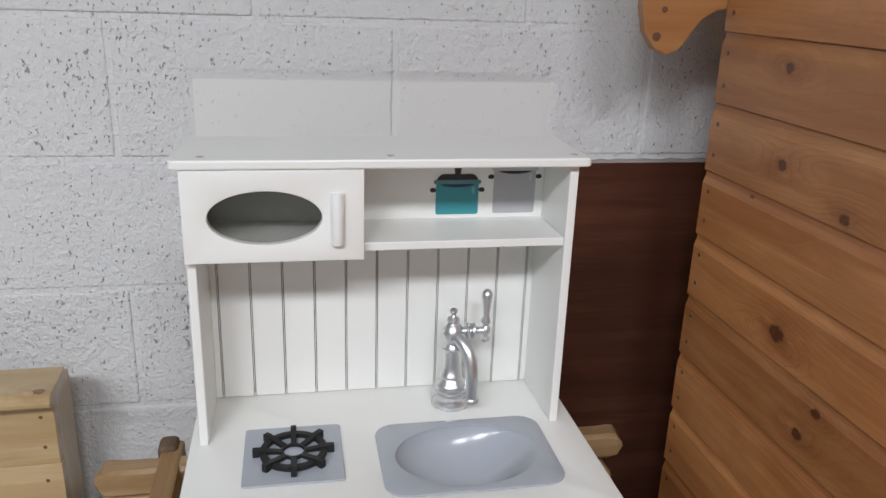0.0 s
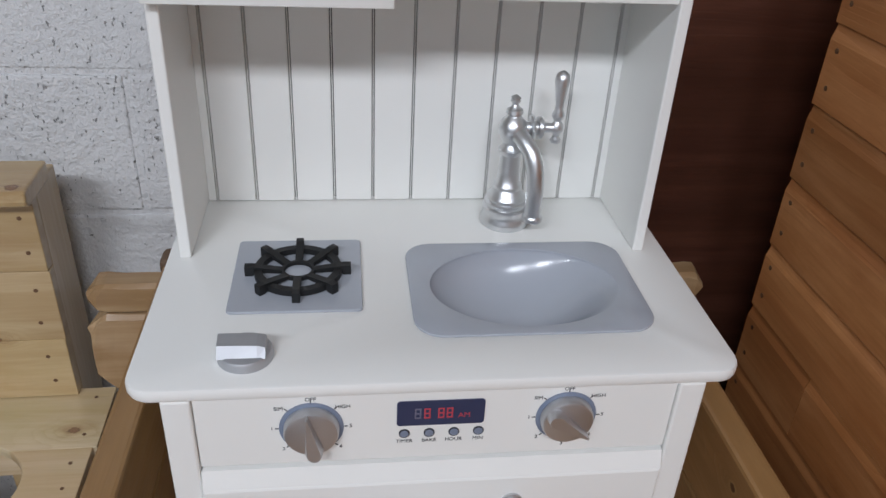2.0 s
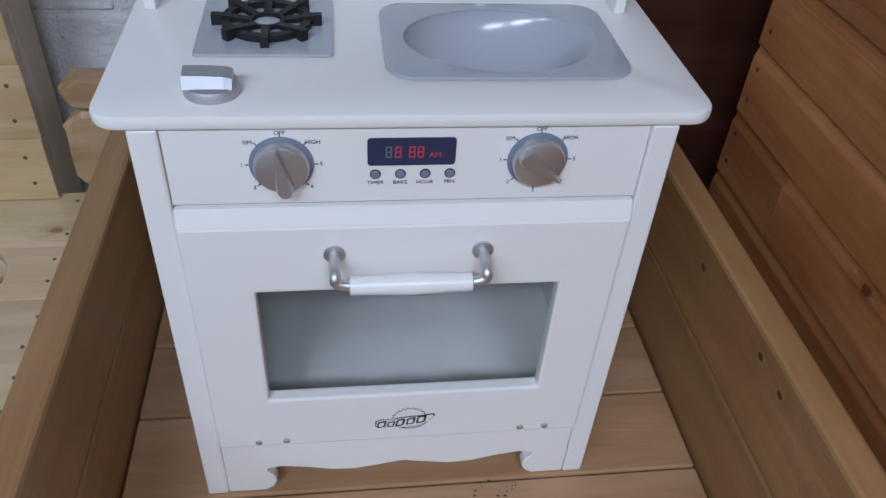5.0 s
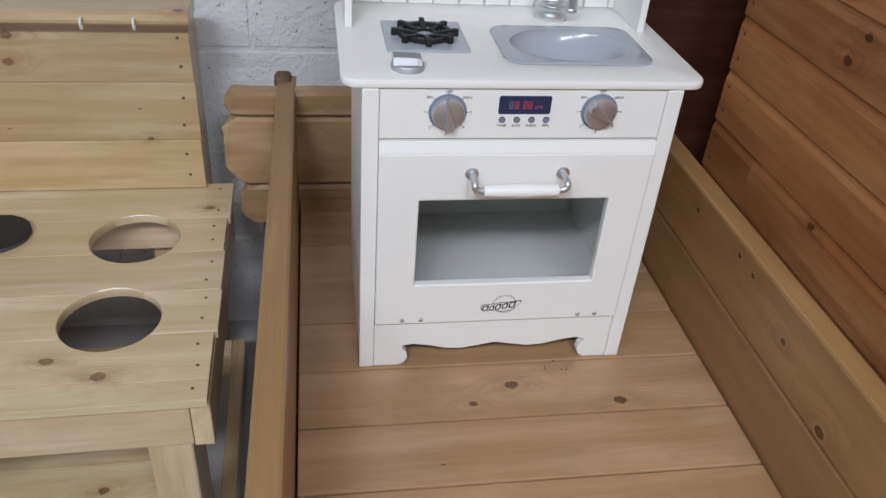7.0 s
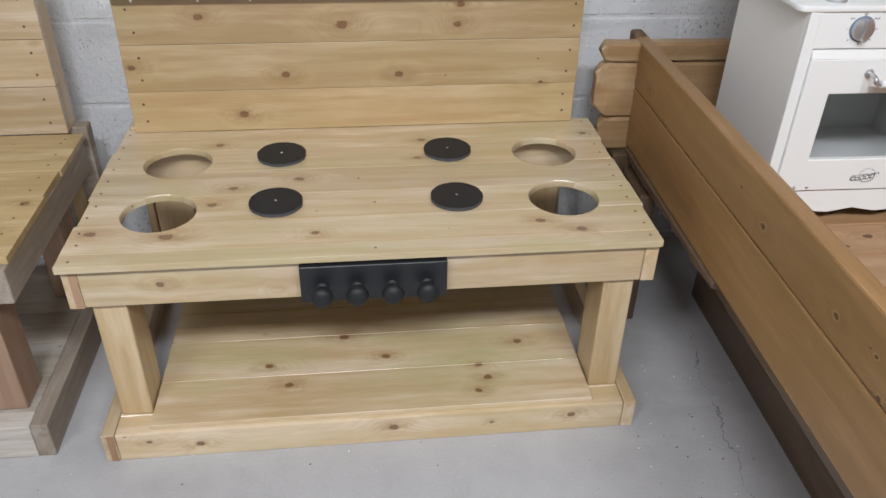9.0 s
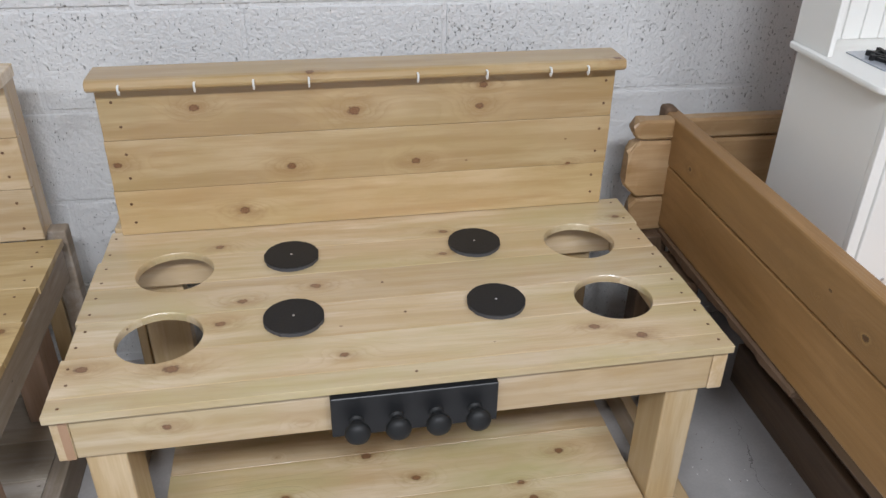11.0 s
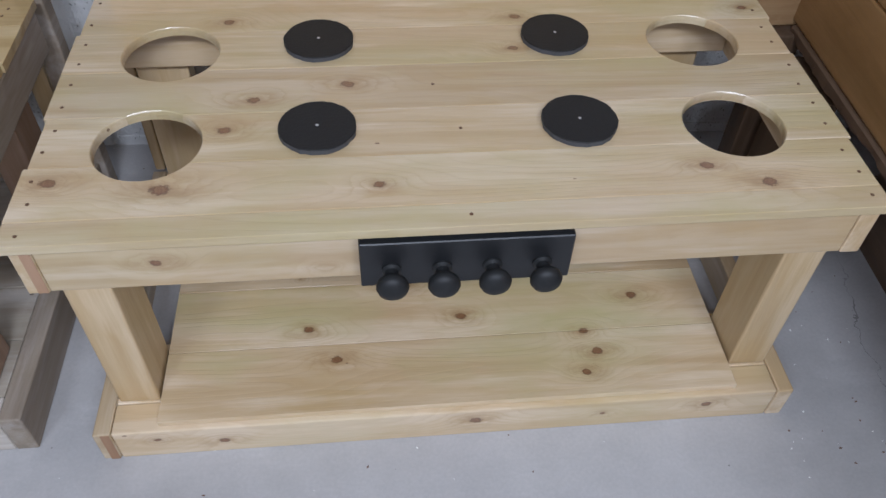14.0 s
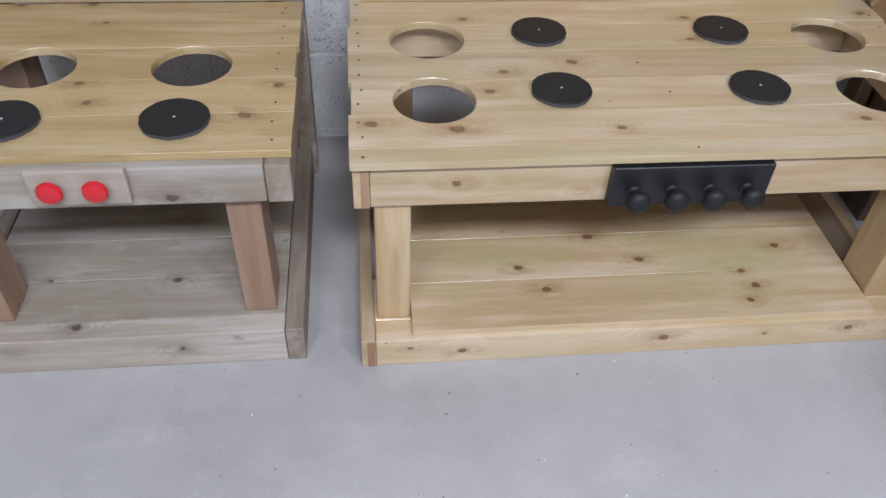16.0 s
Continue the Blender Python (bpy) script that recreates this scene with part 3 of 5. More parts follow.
def dbox(x0, x1, y0, y1, z0, z1, bevel=0.003, seg=2):
    return box(x0 - DX, x1 - DX, y0 - DY, y1 - DY, z0, z1, bevel, seg)


NEAR = -0.42
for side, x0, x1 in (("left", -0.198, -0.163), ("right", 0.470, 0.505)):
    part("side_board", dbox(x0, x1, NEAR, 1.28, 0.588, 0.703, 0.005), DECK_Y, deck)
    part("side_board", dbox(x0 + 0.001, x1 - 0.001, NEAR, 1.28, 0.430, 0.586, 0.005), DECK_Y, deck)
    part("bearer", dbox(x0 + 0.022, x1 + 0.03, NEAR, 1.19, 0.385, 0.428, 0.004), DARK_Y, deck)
def rough_log(outline, y0, y1, rough, seed, step=0.012):
    """A log along x between two depths: upper and lower edge follow an outline of (x, low z, high z); the ends are chipped."""
    dice, bm, rings = random.Random(seed), bmesh.new(), []
    n = max(2, round((outline[-1][0] - outline[0][0]) / step))
    for i in range(n + 1):
        x = outline[0][0] + (outline[-1][0] - outline[0][0]) * i / n
        lo = float(np.interp(x, [o[0] for o in outline], [o[1] for o in outline]))
        hi = float(np.interp(x, [o[0] for o in outline], [o[2] for o in outline]))
        e = min(x - outline[0][0], outline[-1][0] - x)
        amount = rough * (0.12 + 0.88 * max(0.0, 1 - e / 0.05))
        ring, c = [], 0.006
        for y, z in ((y0, lo + c), (y0, (lo + hi) / 2), (y0, hi - c), (y0 + c, hi), (y1 - c, hi), (y1, hi - c), (y1, lo + c), (y1 - c, lo), (y0 + c, lo)):
            d = noise.noise_vector(Vector((x * 55, y * 55 + seed, z * 55))) * amount
            ring.append(bm.verts.new((x + (d.x if 0 < i < n else d.x * 1.6), y + d.y * 0.7, z + d.z)))
        rings.append(ring)
    for p, q in zip(rings, rings[1:]):
        for k in range(9):
            bm.faces.new((p[k], p[(k + 1) % 9], q[(k + 1) % 9], q[k]))
    bm.faces.new(rings[0][::-1]), bm.faces.new(rings[-1])
    bmesh.ops.recalc_face_normals(bm, faces=bm.faces)
    return bm


for k, (z0, z1, x0, x1, ch) in enumerate(((0.652, 0.700, -0.292, 0.590, 0.016), (0.507, 0.648, -0.296, 0.572, 0.028), (0.415, 0.503, -0.275, 0.585, 0.02))):
    ends = [(x0, z0 + ch * 1.3, z1 - ch * 0.8), (x0 + ch * 0.5, z0 + ch * 0.6, z1), (x0 + ch, z0, z1), (x1 - ch, z0, z1), (x1 - ch * 0.5, z0 + ch * 0.6, z1 - ch * 0.3), (x1, z0 + ch * 1.3, z1 - ch * 0.9)]
    part("end_board", rough_log([(u - DX, p, q) for u, p, q in ends], 1.200 - DY, 1.240 - DY, 0.007, 3 + k), LOG_X, deck, "pale brown log with a chipped sawn end")
part("stub", dbox(-0.203, -0.170, 1.243, 1.285, 0.56, 0.712, 0.010, 3), BARK, deck)
waney = rough_log([(0.58, 0.408, 0.428), (0.70, 0.400, 0.428), (0.85, 0.404, 0.428), (1.00, 0.396, 0.428), (1.19, 0.402, 0.428)], 0.168, 0.199, 0.004, 21)
bmesh.ops.transform(waney, matrix=Matrix(((0, -1, 0, 0), (1, 0, 0, -DY), (0, 0, 1, 0), (0, 0, 0, 1))) , verts=waney.verts)
bmesh.ops.translate(waney, verts=waney.verts, vec=(-DX, 0, 0))
for v in waney.verts:
    if v.co.z < 0.41:
        v.co += noise.noise_vector(v.co * 38) * 0.005
part("waney_edge", waney, BARK, deck, "rough bark-edged bearer")
part("end_board", dbox(-0.163, 0.47, NEAR, NEAR + 0.035, 0.415, 0.70, 0.005), DECK_X, deck)
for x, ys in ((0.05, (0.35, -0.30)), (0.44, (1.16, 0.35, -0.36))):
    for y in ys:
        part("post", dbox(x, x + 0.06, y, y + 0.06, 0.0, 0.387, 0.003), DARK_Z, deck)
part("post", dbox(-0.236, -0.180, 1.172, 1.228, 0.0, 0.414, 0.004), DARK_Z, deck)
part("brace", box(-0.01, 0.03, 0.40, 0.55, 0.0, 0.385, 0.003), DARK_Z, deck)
y = 0.592 - 0.111 * 9
while y < 1.19:
    part("floor_board", dbox(-0.161, 0.468, y + 0.001, min(y + 0.1095, 1.199), DECK_Z - 0.022, DECK_Z, 0.0025), DECK_X, deck)
    y += 0.111

# Unseen dark blocks added so the space under the deck reads as shade.
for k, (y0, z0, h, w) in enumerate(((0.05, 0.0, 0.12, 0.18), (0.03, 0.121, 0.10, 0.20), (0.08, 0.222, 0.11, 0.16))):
    plank = thing("underdeck_dark_block", (0.03 + 0.015 * k, y0, z0), "unseen dark baulk added under the deck to deepen its shade", "timber", "timber under the deck")
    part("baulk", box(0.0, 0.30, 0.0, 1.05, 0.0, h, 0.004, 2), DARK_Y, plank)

# ---- toy kitchen ----
KX, KY, KZ = 0.133, 0.85, DECK_Z
kitchen = thing("toy_kitchen", (KX, KY, KZ), "white wooden toy kitchen with oven, hob and sink", "toy kitchen")


def kbox(x0, x1, y0, y1, z0, z1, bevel=0.002, seg=2):
    return box(x0 - KX, x1 - KX, y0 - KY, y1 - KY, z0 - KZ, z1 - KZ, bevel, seg)


def kp(pts, up):
    """An outline from room axes to the toy kitchen's."""
    a, b = {"z": (KX, KY), "y": (KX, KZ)}[up]
    return [(u - a, v - b) for u, v in pts]


XL, XR, YF, YB, TOP = -0.0715, 0.3345, 0.708, 1.000, 0.934
for x in (XL, XR - 0.0212):
    part("stile", kbox(x, x + 0.0212, YF, YF + 0.014, DECK_Z, TOP - 0.012), CREAM, kitchen)
for x in (XL + 0.001, XR - 0.013):
    part("side_panel", kbox(x, x + 0.012, YF + 0.0145, YB, DECK_Z, TOP - 0.0125), CREAM, kitchen)
part("back_panel", kbox(XL + 0.014, XR - 0.014, YB - 0.006, YB, 0.53, TOP - 0.0155, 0.0), CREAM, kitchen)
part("oven_floor", kbox(XL + 0.0135, XR - 0.0135, YF + 0.018, YB - 0.0065, 0.556, 0.566, 0.0), CREAM, kitchen)
part("control_panel", kbox(XL + 0.0216, XR - 0.0216, YF + 0.003, YF + 0.015, 0.8545, 0.9215, 0.001), CREAM, kitchen)
# worktop with the bowl's hole
BX, BY, BRX, BRY = 0.214, 0.827, 0.084, 0.0615
part("worktop", ring_slab(kp(round_rect(-0.0965, 0.3625, 0.7062, 1.003, 0.02), "z"), kp(oval(BX, BY, BRX, BRY), "z"), TOP - 0.0115 - KZ, TOP - KZ, "z", 0.003), CREAM, kitchen, smooth=True)
sink = part("sink", ring_slab(kp(round_rect(0.114, 0.3135, 0.757, 0.899, 0.024), "z"), kp(oval(BX, BY, 0.082, 0.060), "z"), TOP + 0.0003 - KZ, TOP + 0.0028 - KZ, "z", 0.0008), GREY_PLASTIC, kitchen, "grey moulded plastic sink", True)
bm = bmesh.new()
rings = []
for i in range(17):
    f = math.cos(radians(90 * i / 16)) if i < 16 else 0.015
    ring = []
    for k, (u, v) in enumerate(oval(BX, BY, 0.0825 * f, 0.0605 * f, 48)):
        open_side = (0.5 + 0.5 * math.cos(2 * math.pi * k / 48 + 0.5)) ** 1.4
        deep = (1 - open_side) * (1 - f ** 2.6) ** 0.62 + open_side * (1 - f * f) ** 1.45
        ring.append(bm.verts.new((u - KX + 0.006 * (1 - f), v - KY, TOP + 0.0028 - 0.043 * deep - KZ)))
    rings.append(ring)
for a, b in zip(rings, rings[1:]):
    for i in range(48):
        bm.faces.new((a[i], a[(i + 1) % 48], b[(i + 1) % 48], b[i]))
bm.faces.new(rings[-1])
part("bowl", bm, GREY_PLASTIC, sink, smooth=True)
# oven door with its window, hinge pins, handle
door = part("oven_door", ring_slab(kp([(-0.0499, 0.5595), (0.3129, 0.5595), (0.3129, 0.8365), (-0.0499, 0.8365)], "y"), kp([(0.004, 0.6295), (0.262, 0.6295), (0.262, 0.768), (0.004, 0.768)], "y"), YF + 0.009 - KY, YF - 0.005 - KY, "y", 0.0025), CREAM, kitchen)
part("top_bevel", slab([(YF + 0.009 - KY, 0.8368 - KZ), (YF + 0.009 - KY, 0.852 - KZ), (YF + 0.001 - KY, 0.852 - KZ), (YF - 0.0045 - KY, 0.8368 - KZ)], -0.0499 - KX, 0.3129 - KX, "x", 0.001), CREAM, door)
part("pane", kbox(0.002, 0.264, YF + 0.0095, YF + 0.0115, 0.624, 0.771, 0.0), PANE, door, "clear acrylic window").visible_shadow = False
pin = part("hinge_pin", lathe([(0.0032, 0), (0.0032, -0.0015), (0.002, -0.0022)], (-0.011 - KX, YF - 0.0052 - KY, 0.568 - KZ), "y", 12), STEEL, door)
for x in (0.016, 0.252, 0.278):
    twin(pin, (x + 0.011, 0, 0))
handle = part("oven_handle", lathe([(0.0088, 0.0), (0.0088, -0.002), (0.004, -0.0035)], (0.070 - KX, YF - 0.005 - KY, 0.809 - KZ), "y", 20), STEEL, door, "curved metal oven handle with a white grip", True)
twin(handle, (0.121, 0, 0), door)
for x, s in ((0.070, 1), (0.191, -1)):
    pts = [(x - KX, YF - 0.006 - KY, 0.809 - KZ)]
    for i in range(9):
        a = radians(90 * i / 8)
        pts.append((x - KX, YF - 0.022 - KY - 0.010 * math.sin(a), 0.809 - KZ - 0.005 * (1 - math.cos(a))))
    for i in range(1, 9):
        a = radians(90 * i / 8)
        pts.append((x - KX + s * 0.014 * (1 - math.cos(a)), YF - 0.032 - KY, 0.803 - KZ - 0.005 * math.sin(a)))
    pts.append((x - KX + s * 0.03, YF - 0.032 - KY, 0.798 - KZ))
    part("bracket", tube(pts, 0.0045), STEEL, handle, smooth=True)
grip = [(0.006, -0.0495), (0.0076, -0.0485), (0.008, -0.035), (0.0092, 0.0), (0.008, 0.035), (0.0076, 0.0485), (0.006, 0.0495)]
part("grip", lathe(grip, (0.1305 - KX, YF - 0.032 - KY, 0.798 - KZ), "x", 24), WHITE_PLASTIC, handle, "white barrel grip", True)
# scalloped plinth
half = [(0.0, 0.513), (0.025, 0.508), (0.05, 0.5035), (0.075, 0.505), (0.10, 0.5115), (0.125, 0.5155), (0.140, 0.513), (0.1405, 0.507), (0.134, 0.499), (0.132, 0.490), (0.136, 0.481), (0.144, 0.4755), (0.1795, 0.4755)]
mid = 0.133
prof = [(mid - a, b) for a, b in half[::-1]] + [(mid + a, b) for a, b in half[1:]] + [(mid + 0.1795, 0.556), (mid - 0.1830, 0.556)]
prof[0] = (mid - 0.1830, 0.4755)
part("plinth", slab(kp(prof, "y"), YF + 0.0145 - KY, YF + 0.001 - KY, "y", 0.001), CREAM, kitchen, "scalloped white plinth")
# badge: an outlined oval patch with a toothed arc above it
blob = [(-0.0270, -0.0040), (-0.0265, 0.0030), (-0.0225, 0.0052), (-0.0160, 0.0048), (-0.0105, 0.0038), (-0.0085, 0.0060), (0.0000, 0.0072), (0.0150, 0.0082), (0.0262, 0.0100), (0.0272, 0.0075), (0.0235, 0.0020), (0.0170, -0.0038), (0.0090, -0.0070), (0.0000, -0.0078), (-0.0060, -0.0062), (-0.0120, -0.0055), (-0.0200, -0.0056)]
badge = part("badge", slab(kp([(0.133 + u * 1.1, 0.5865 + v * 1.15) for u, v in blob], "y"), YF - 0.0052 - KY, YF - 0.0055 - KY, "y"), INK, door, "small black and white oval badge")
part("patch", slab(kp([(0.133 + u * 1.05, 0.5867 + (v - 0.0002) * 0.98) for u, v in blob], "y"), YF - 0.0055 - KY, YF - 0.0057 - KY, "y"), CREAM, badge)
rays = []
for i in range(21):
    a = radians(172 - 150 * i / 20)
    q = 1.0 if i % 2 else 1.16
    rays.append((0.1375 + 0.0160 * q * math.cos(a) - KX, YF - 0.0053 - KY, 0.5900 + 0.0160 * q * math.sin(a) - KZ))
part("teeth", tube(rays, 0.00036, 5), INK, badge)
smile = [(0.1385 + 0.0170 * math.cos(radians(q)) - KX, YF - 0.0053 - KY, 0.5890 + 0.0130 * math.sin(radians(q)) - KZ) for q in range(205, 341, 15)]
part("arc", tube(smile, 0.0005, 5), BLUE, badge)
for x, z, w, h in ((-0.0205, -0.0012, 0.0088, 0.0098), (-0.0122, -0.0012, 0.0076, 0.0078), (-0.0040, 0.0004, 0.0086, 0.0104), (0.0052, 0.0016, 0.0086, 0.0100), (0.0146, 0.0034, 0.0092, 0.0112)):
    mx, mz = 0.133 + x * 1.12, 0.5865 + z * 1.1
    blot = part("blot", slab(kp([(u + (v - mz) * 0.18, v + (u - mx) * 0.16) for u, v in round_rect(mx - w / 2, mx + w / 2, mz - h / 2, mz + h / 2, 0.0022, 4)], "y"), YF - 0.0057 - KY, YF - 0.0060 - KY, "y"), INK, badge)
    part("fill", slab(kp([(u + (v - mz) * 0.18, v + (u - mx) * 0.16) for u, v in round_rect(mx - w * 0.30, mx + w * 0.24, mz - h * 0.30, mz + h * 0.30, 0.0012, 3)], "y"), YF - 0.0060 - KY, YF - 0.0062 - KY, "y"), CREAM, blot)
# dials
PF = YF + 0.0028
for x, z, turn in ((0.0338, 0.8906, 172), (0.2275, 0.8917, 306)):
    c = (x - KX, PF - KY, z - KZ)
    ring = part("dial_ring", lathe([(0.0238, 0), (0.0238, -0.0006), (0.019, -0.0008)], c, "y", 36), BLUE, kitchen, "printed blue dial ring", True)
    knob = part("dial", lathe([(0.0205, -0.001), (0.0203, -0.0068), (0.0193, -0.0086), (0.0175, -0.0092), (0.001, -0.0093)], c, "y", 36), STEEL, kitchen, "brushed grey dial with a pointer ridge", True)
    a = radians(turn)
    d, s = Vector((math.sin(a), 0, math.cos(a))), Vector((math.cos(a), 0, -math.sin(a)))
    drop = [(-0.0200, 0.0008)] + [(0.0135 + 0.0062 * math.sin(radians(q)), 0.0062 * math.cos(radians(q))) for q in range(-5, 91, 19)]
    drop = drop + [(t, -w) for t, w in drop[::-1] if w > 0.0001]
    bm, rows = bmesh.new(), []
    for grow, lift in ((1.12, 0.0), (1.0, 0.75), (0.82, 1.0)):
        row = []
        for t, w in drop:
            high = 0.0090 + lift * (0.0066 + 0.0016 * (t + 0.02) / 0.04)
            row.append(bm.verts.new(Vector(c) + d * t * (0.97 + 0.03 * grow) + s * w * grow + Vector((0, -high, 0))))
        rows.append(row)
    for p, q in zip(rows, rows[1:]):
        for i in range(len(drop)):
            bm.faces.new((p[i], p[(i + 1) % len(drop)], q[(i + 1) % len(drop)], q[i]))
    bm.faces.new(rows[-1])
    bmesh.ops.recalc_face_normals(bm, faces=bm.faces)
    part("pointer", bm, STEEL, knob, smooth=True)
    for ang, word in ((0, "OFF"), (45, "HIGH"), (90, "5"), (135, "4"), (180, "3"), (225, "2"), (270, "1"), (315, "SIM")):
        b = radians(ang)
        dx, dz = math.sin(b), math.cos(b)
        part("tick", tube([(c[0] + dx * 0.0240, c[1] - 0.0003, c[2] + dz * 0.0240), (c[0] + dx * 0.0268, c[1] - 0.0003, c[2] + dz * 0.0268)], 0.0004, 6), INK, ring)
        far = {0: 0.0278, 90: 0.0290, 180: 0.0300, 270: 0.0290}.get(ang, 0.0300)
        lettering("numeral" if len(word) == 1 else "word", word, 0.0033, (c[0] + dx * far * (1.10 if ang in (45, 315) else 1), c[1] - 0.0002, c[2] + dz * far * (0.90 if ang in (45, 315) else 0.97)), INK, ring)
display = part("display", slab(kp(round_rect(0.097, 0.1635, 0.8885, 0.9125, 0.003), "y"), PF - KY, PF - 0.0008 - KY, "y"), NAVY, kitchen, "navy clock display with red digits")


def digit(x, z, w, h, material, name="digit"):
    """Seven bars of a clock digit, all lit."""
    bm, t = bmesh.new(), 0.0011
    for u0, u1, v0, v1 in ((0, w, h - t, h), (0, w, h / 2 - t / 2, h / 2 + t / 2), (0, w, 0, t), (0, t, t * 1.3, h / 2 - t * 0.8), (0, t, h / 2 + t * 0.8, h - t * 1.3), (w - t, w, t * 1.3, h / 2 - t * 0.8), (w - t, w, h / 2 + t * 0.8, h - t * 1.3)):
        box(x + u0 - KX, x + u1 - KX, PF - 0.0012 - KY, PF - 0.0008 - KY, z + v0 - KZ, z + v1 - KZ, bm=bm)
    return part(name, bm, material, display)


digit(0.1105, 0.8955, 0.0048, 0.0098, DIM_PRINT)
for x in (0.1175, 0.1280, 0.1345):
    digit(x, 0.8955, 0.0048, 0.0098, RED_PRINT)
lettering("word", "AM", 0.0046, (0.1480 - KX, PF - 0.0010 - KY, 0.8975 - KZ), RED_PRINT, display)
for x, word in ((0.103, "TIMER"), (0.122, "BAKE"), (0.141, "HOUR"), (0.160, "MIN")):
    button = part("button", lathe([(0.0042, 0), (0.0042, -0.0008), (0.0035, -0.001)], (x - KX, PF - KY, 0.8805 - KZ), "y", 18), INK, kitchen, "small blue printed button")
    part("cap", lathe([(0.0034, -0.001), (0.003, -0.0013)], (x - KX, PF - KY, 0.8805 - KZ), "y", 18), BLUE, button)
    lettering("word", word, 0.0033, (x - KX, PF - 0.0002 - KY, 0.8725 - KZ), INK, button)
# hob
hob = part("hob_plate", slab(kp(round_rect(-0.035, 0.074, 0.795, 0.908, 0.004, 3), "z"), TOP + 0.0003 - KZ, TOP + 0.003 - KZ, "z", 0.0006), GREY_PLASTIC, kitchen, "square grey hob plate")
HC = Vector((0.020 - KX, 0.851 - KY, TOP - KZ))
bm = bmesh.new()
for r0, r1, z0, z1 in ((0.0305, 0.0372, 0.0042, 0.0095), (0.0118, 0.0142, 0.0042, 0.0080)):
    n = 40
    loops = [[bm.verts.new(HC + Vector((r * math.cos(2 * math.pi * i / n), r * math.sin(2 * math.pi * i / n), z))) for i in range(n)] for r, z in ((r0, z0), (r1, z0), (r1, z1), (r0, z1))]
    for a, b in zip(loops, loops[1:] + loops[:1]):
        for i in range(n):
            bm.faces.new((a[i], a[(i + 1) % n], b[(i + 1) % n], b[i]))
bmesh.ops.recalc_face_normals(bm, faces=bm.faces)
grate = part("hob_grate", bm, BLACK_PLASTIC, hob, "black round eight-armed pan grate")
for k in range(8):
    a = radians(45 * k + 90)
    d, s = Vector((math.cos(a), math.sin(a), 0)), Vector((-math.sin(a), math.cos(a), 0)) * 0.0033
    bm = bmesh.new()
    rows = []
    for t, z0, z1 in ((0.0135, 0.0050, 0.0082), (0.0350, 0.0065, 0.0115), (0.0385, 0.003, 0.0122), (0.0450, 0.003, 0.0122)):
        rows.append([bm.verts.new(HC + d * t + s * q + Vector((0, 0, z))) for q, z in ((-1, z0), (1, z0), (1, z1), (-1, z1))])
    for p, q in zip(rows, rows[1:]):
        for i in range(4):
            bm.faces.new((p[i], p[(i + 1) % 4], q[(i + 1) % 4], q[i]))
    bm.faces.new(rows[0]), bm.faces.new(rows[-1][::-1])
    bmesh.ops.recalc_face_normals(bm, faces=bm.faces)
    part("arm", bm, BLACK_PLASTIC, grate)
part("burner", lathe([(0.0112, 0.003), (0.0110, 0.0046), (0.004, 0.0050)], HC, "z", 20), GREY_PLASTIC, hob, smooth=True)
# top dial
c = Vector((-0.014 - KX, 0.742 - KY, TOP - KZ))
dial = part("hob_dial", lathe([(0.0205, 0.0003), (0.0205, 0.006), (0.0195, 0.008), (0.018, 0.0085)], c, "z", 32), SATIN, kitchen, "silver round hob dial with a flat ridge", True)
bm = bmesh.new()
rows = []
for x, z in ((-0.0188, 0.0172), (-0.006, 0.0172), (0.010, 0.0165), (0.0160, 0.0150)):
    rows.append([bm.verts.new(c + Vector((x, y, zz))) for y, zz in ((-0.0130, 0.008), (-0.0075, z - 0.0010), (0.0045, z + 0.0015), (0.0085, 0.008))])
for p, q in zip(rows, rows[1:]):
    for i in range(4):
        bm.faces.new((p[i], p[(i + 1) % 4], q[(i + 1) % 4], q[i]))
bm.faces.new(rows[0]), bm.faces.new(rows[-1][::-1])
bmesh.ops.recalc_face_normals(bm, faces=bm.faces)
part("ridge", bm, SATIN, dial)
# tap
tc = Vector((0.217 - KX, 0.944 - KY, TOP - KZ))
prof = [(0.0228, 0.0003), (0.0242, 0.0025), (0.0240, 0.0080), (0.0226, 0.0105), (0.0222, 0.0160), (0.0230, 0.0175), (0.0228, 0.0200), (0.0205, 0.0215), (0.0212, 0.0235), (0.0210, 0.0255), (0.0188, 0.0270), (0.0196, 0.0290), (0.0190, 0.0310), (0.0165, 0.0335), (0.0135, 0.0390), (0.0140, 0.0410), (0.0138, 0.0430), (0.0118, 0.0450), (0.0108, 0.0560), (0.0098, 0.0740), (0.0118, 0.0765), (0.0120, 0.0790), (0.0092, 0.0815), (0.0080, 0.0850), (0.0105, 0.0885), (0.0132, 0.0950), (0.0134, 0.1010), (0.0112, 0.1070), (0.0075, 0.1105), (0.0060, 0.1125), (0.0082, 0.1150), (0.0074, 0.1185), (0.0038, 0.1210), (0.0030, 0.1235), (0.0048, 0.1262), (0.0046, 0.1295), (0.0012, 0.1320)]
tap = part("tap", lathe(prof, tc, "z", 32), SILVER, kitchen, "silver turned toy tap with a side lever", True)
part("stem", lathe([(0.0058, 0.008), (0.0060, 0.0150), (0.0118, 0.0160), (0.0128, 0.0175), (0.0118, 0.0192), (0.0066, 0.0200), (0.0066, 0.0225), (0.0105, 0.0235), (0.0108, 0.0262), (0.0085, 0.0282), (0.0048, 0.0295), (0.0045, 0.036), (0.0065, 0.040), (0.0060, 0.044), (0.002, 0.0465)], tc + Vector((0, 0, 0.100)), "x", 24), SILVER, tap, smooth=True)
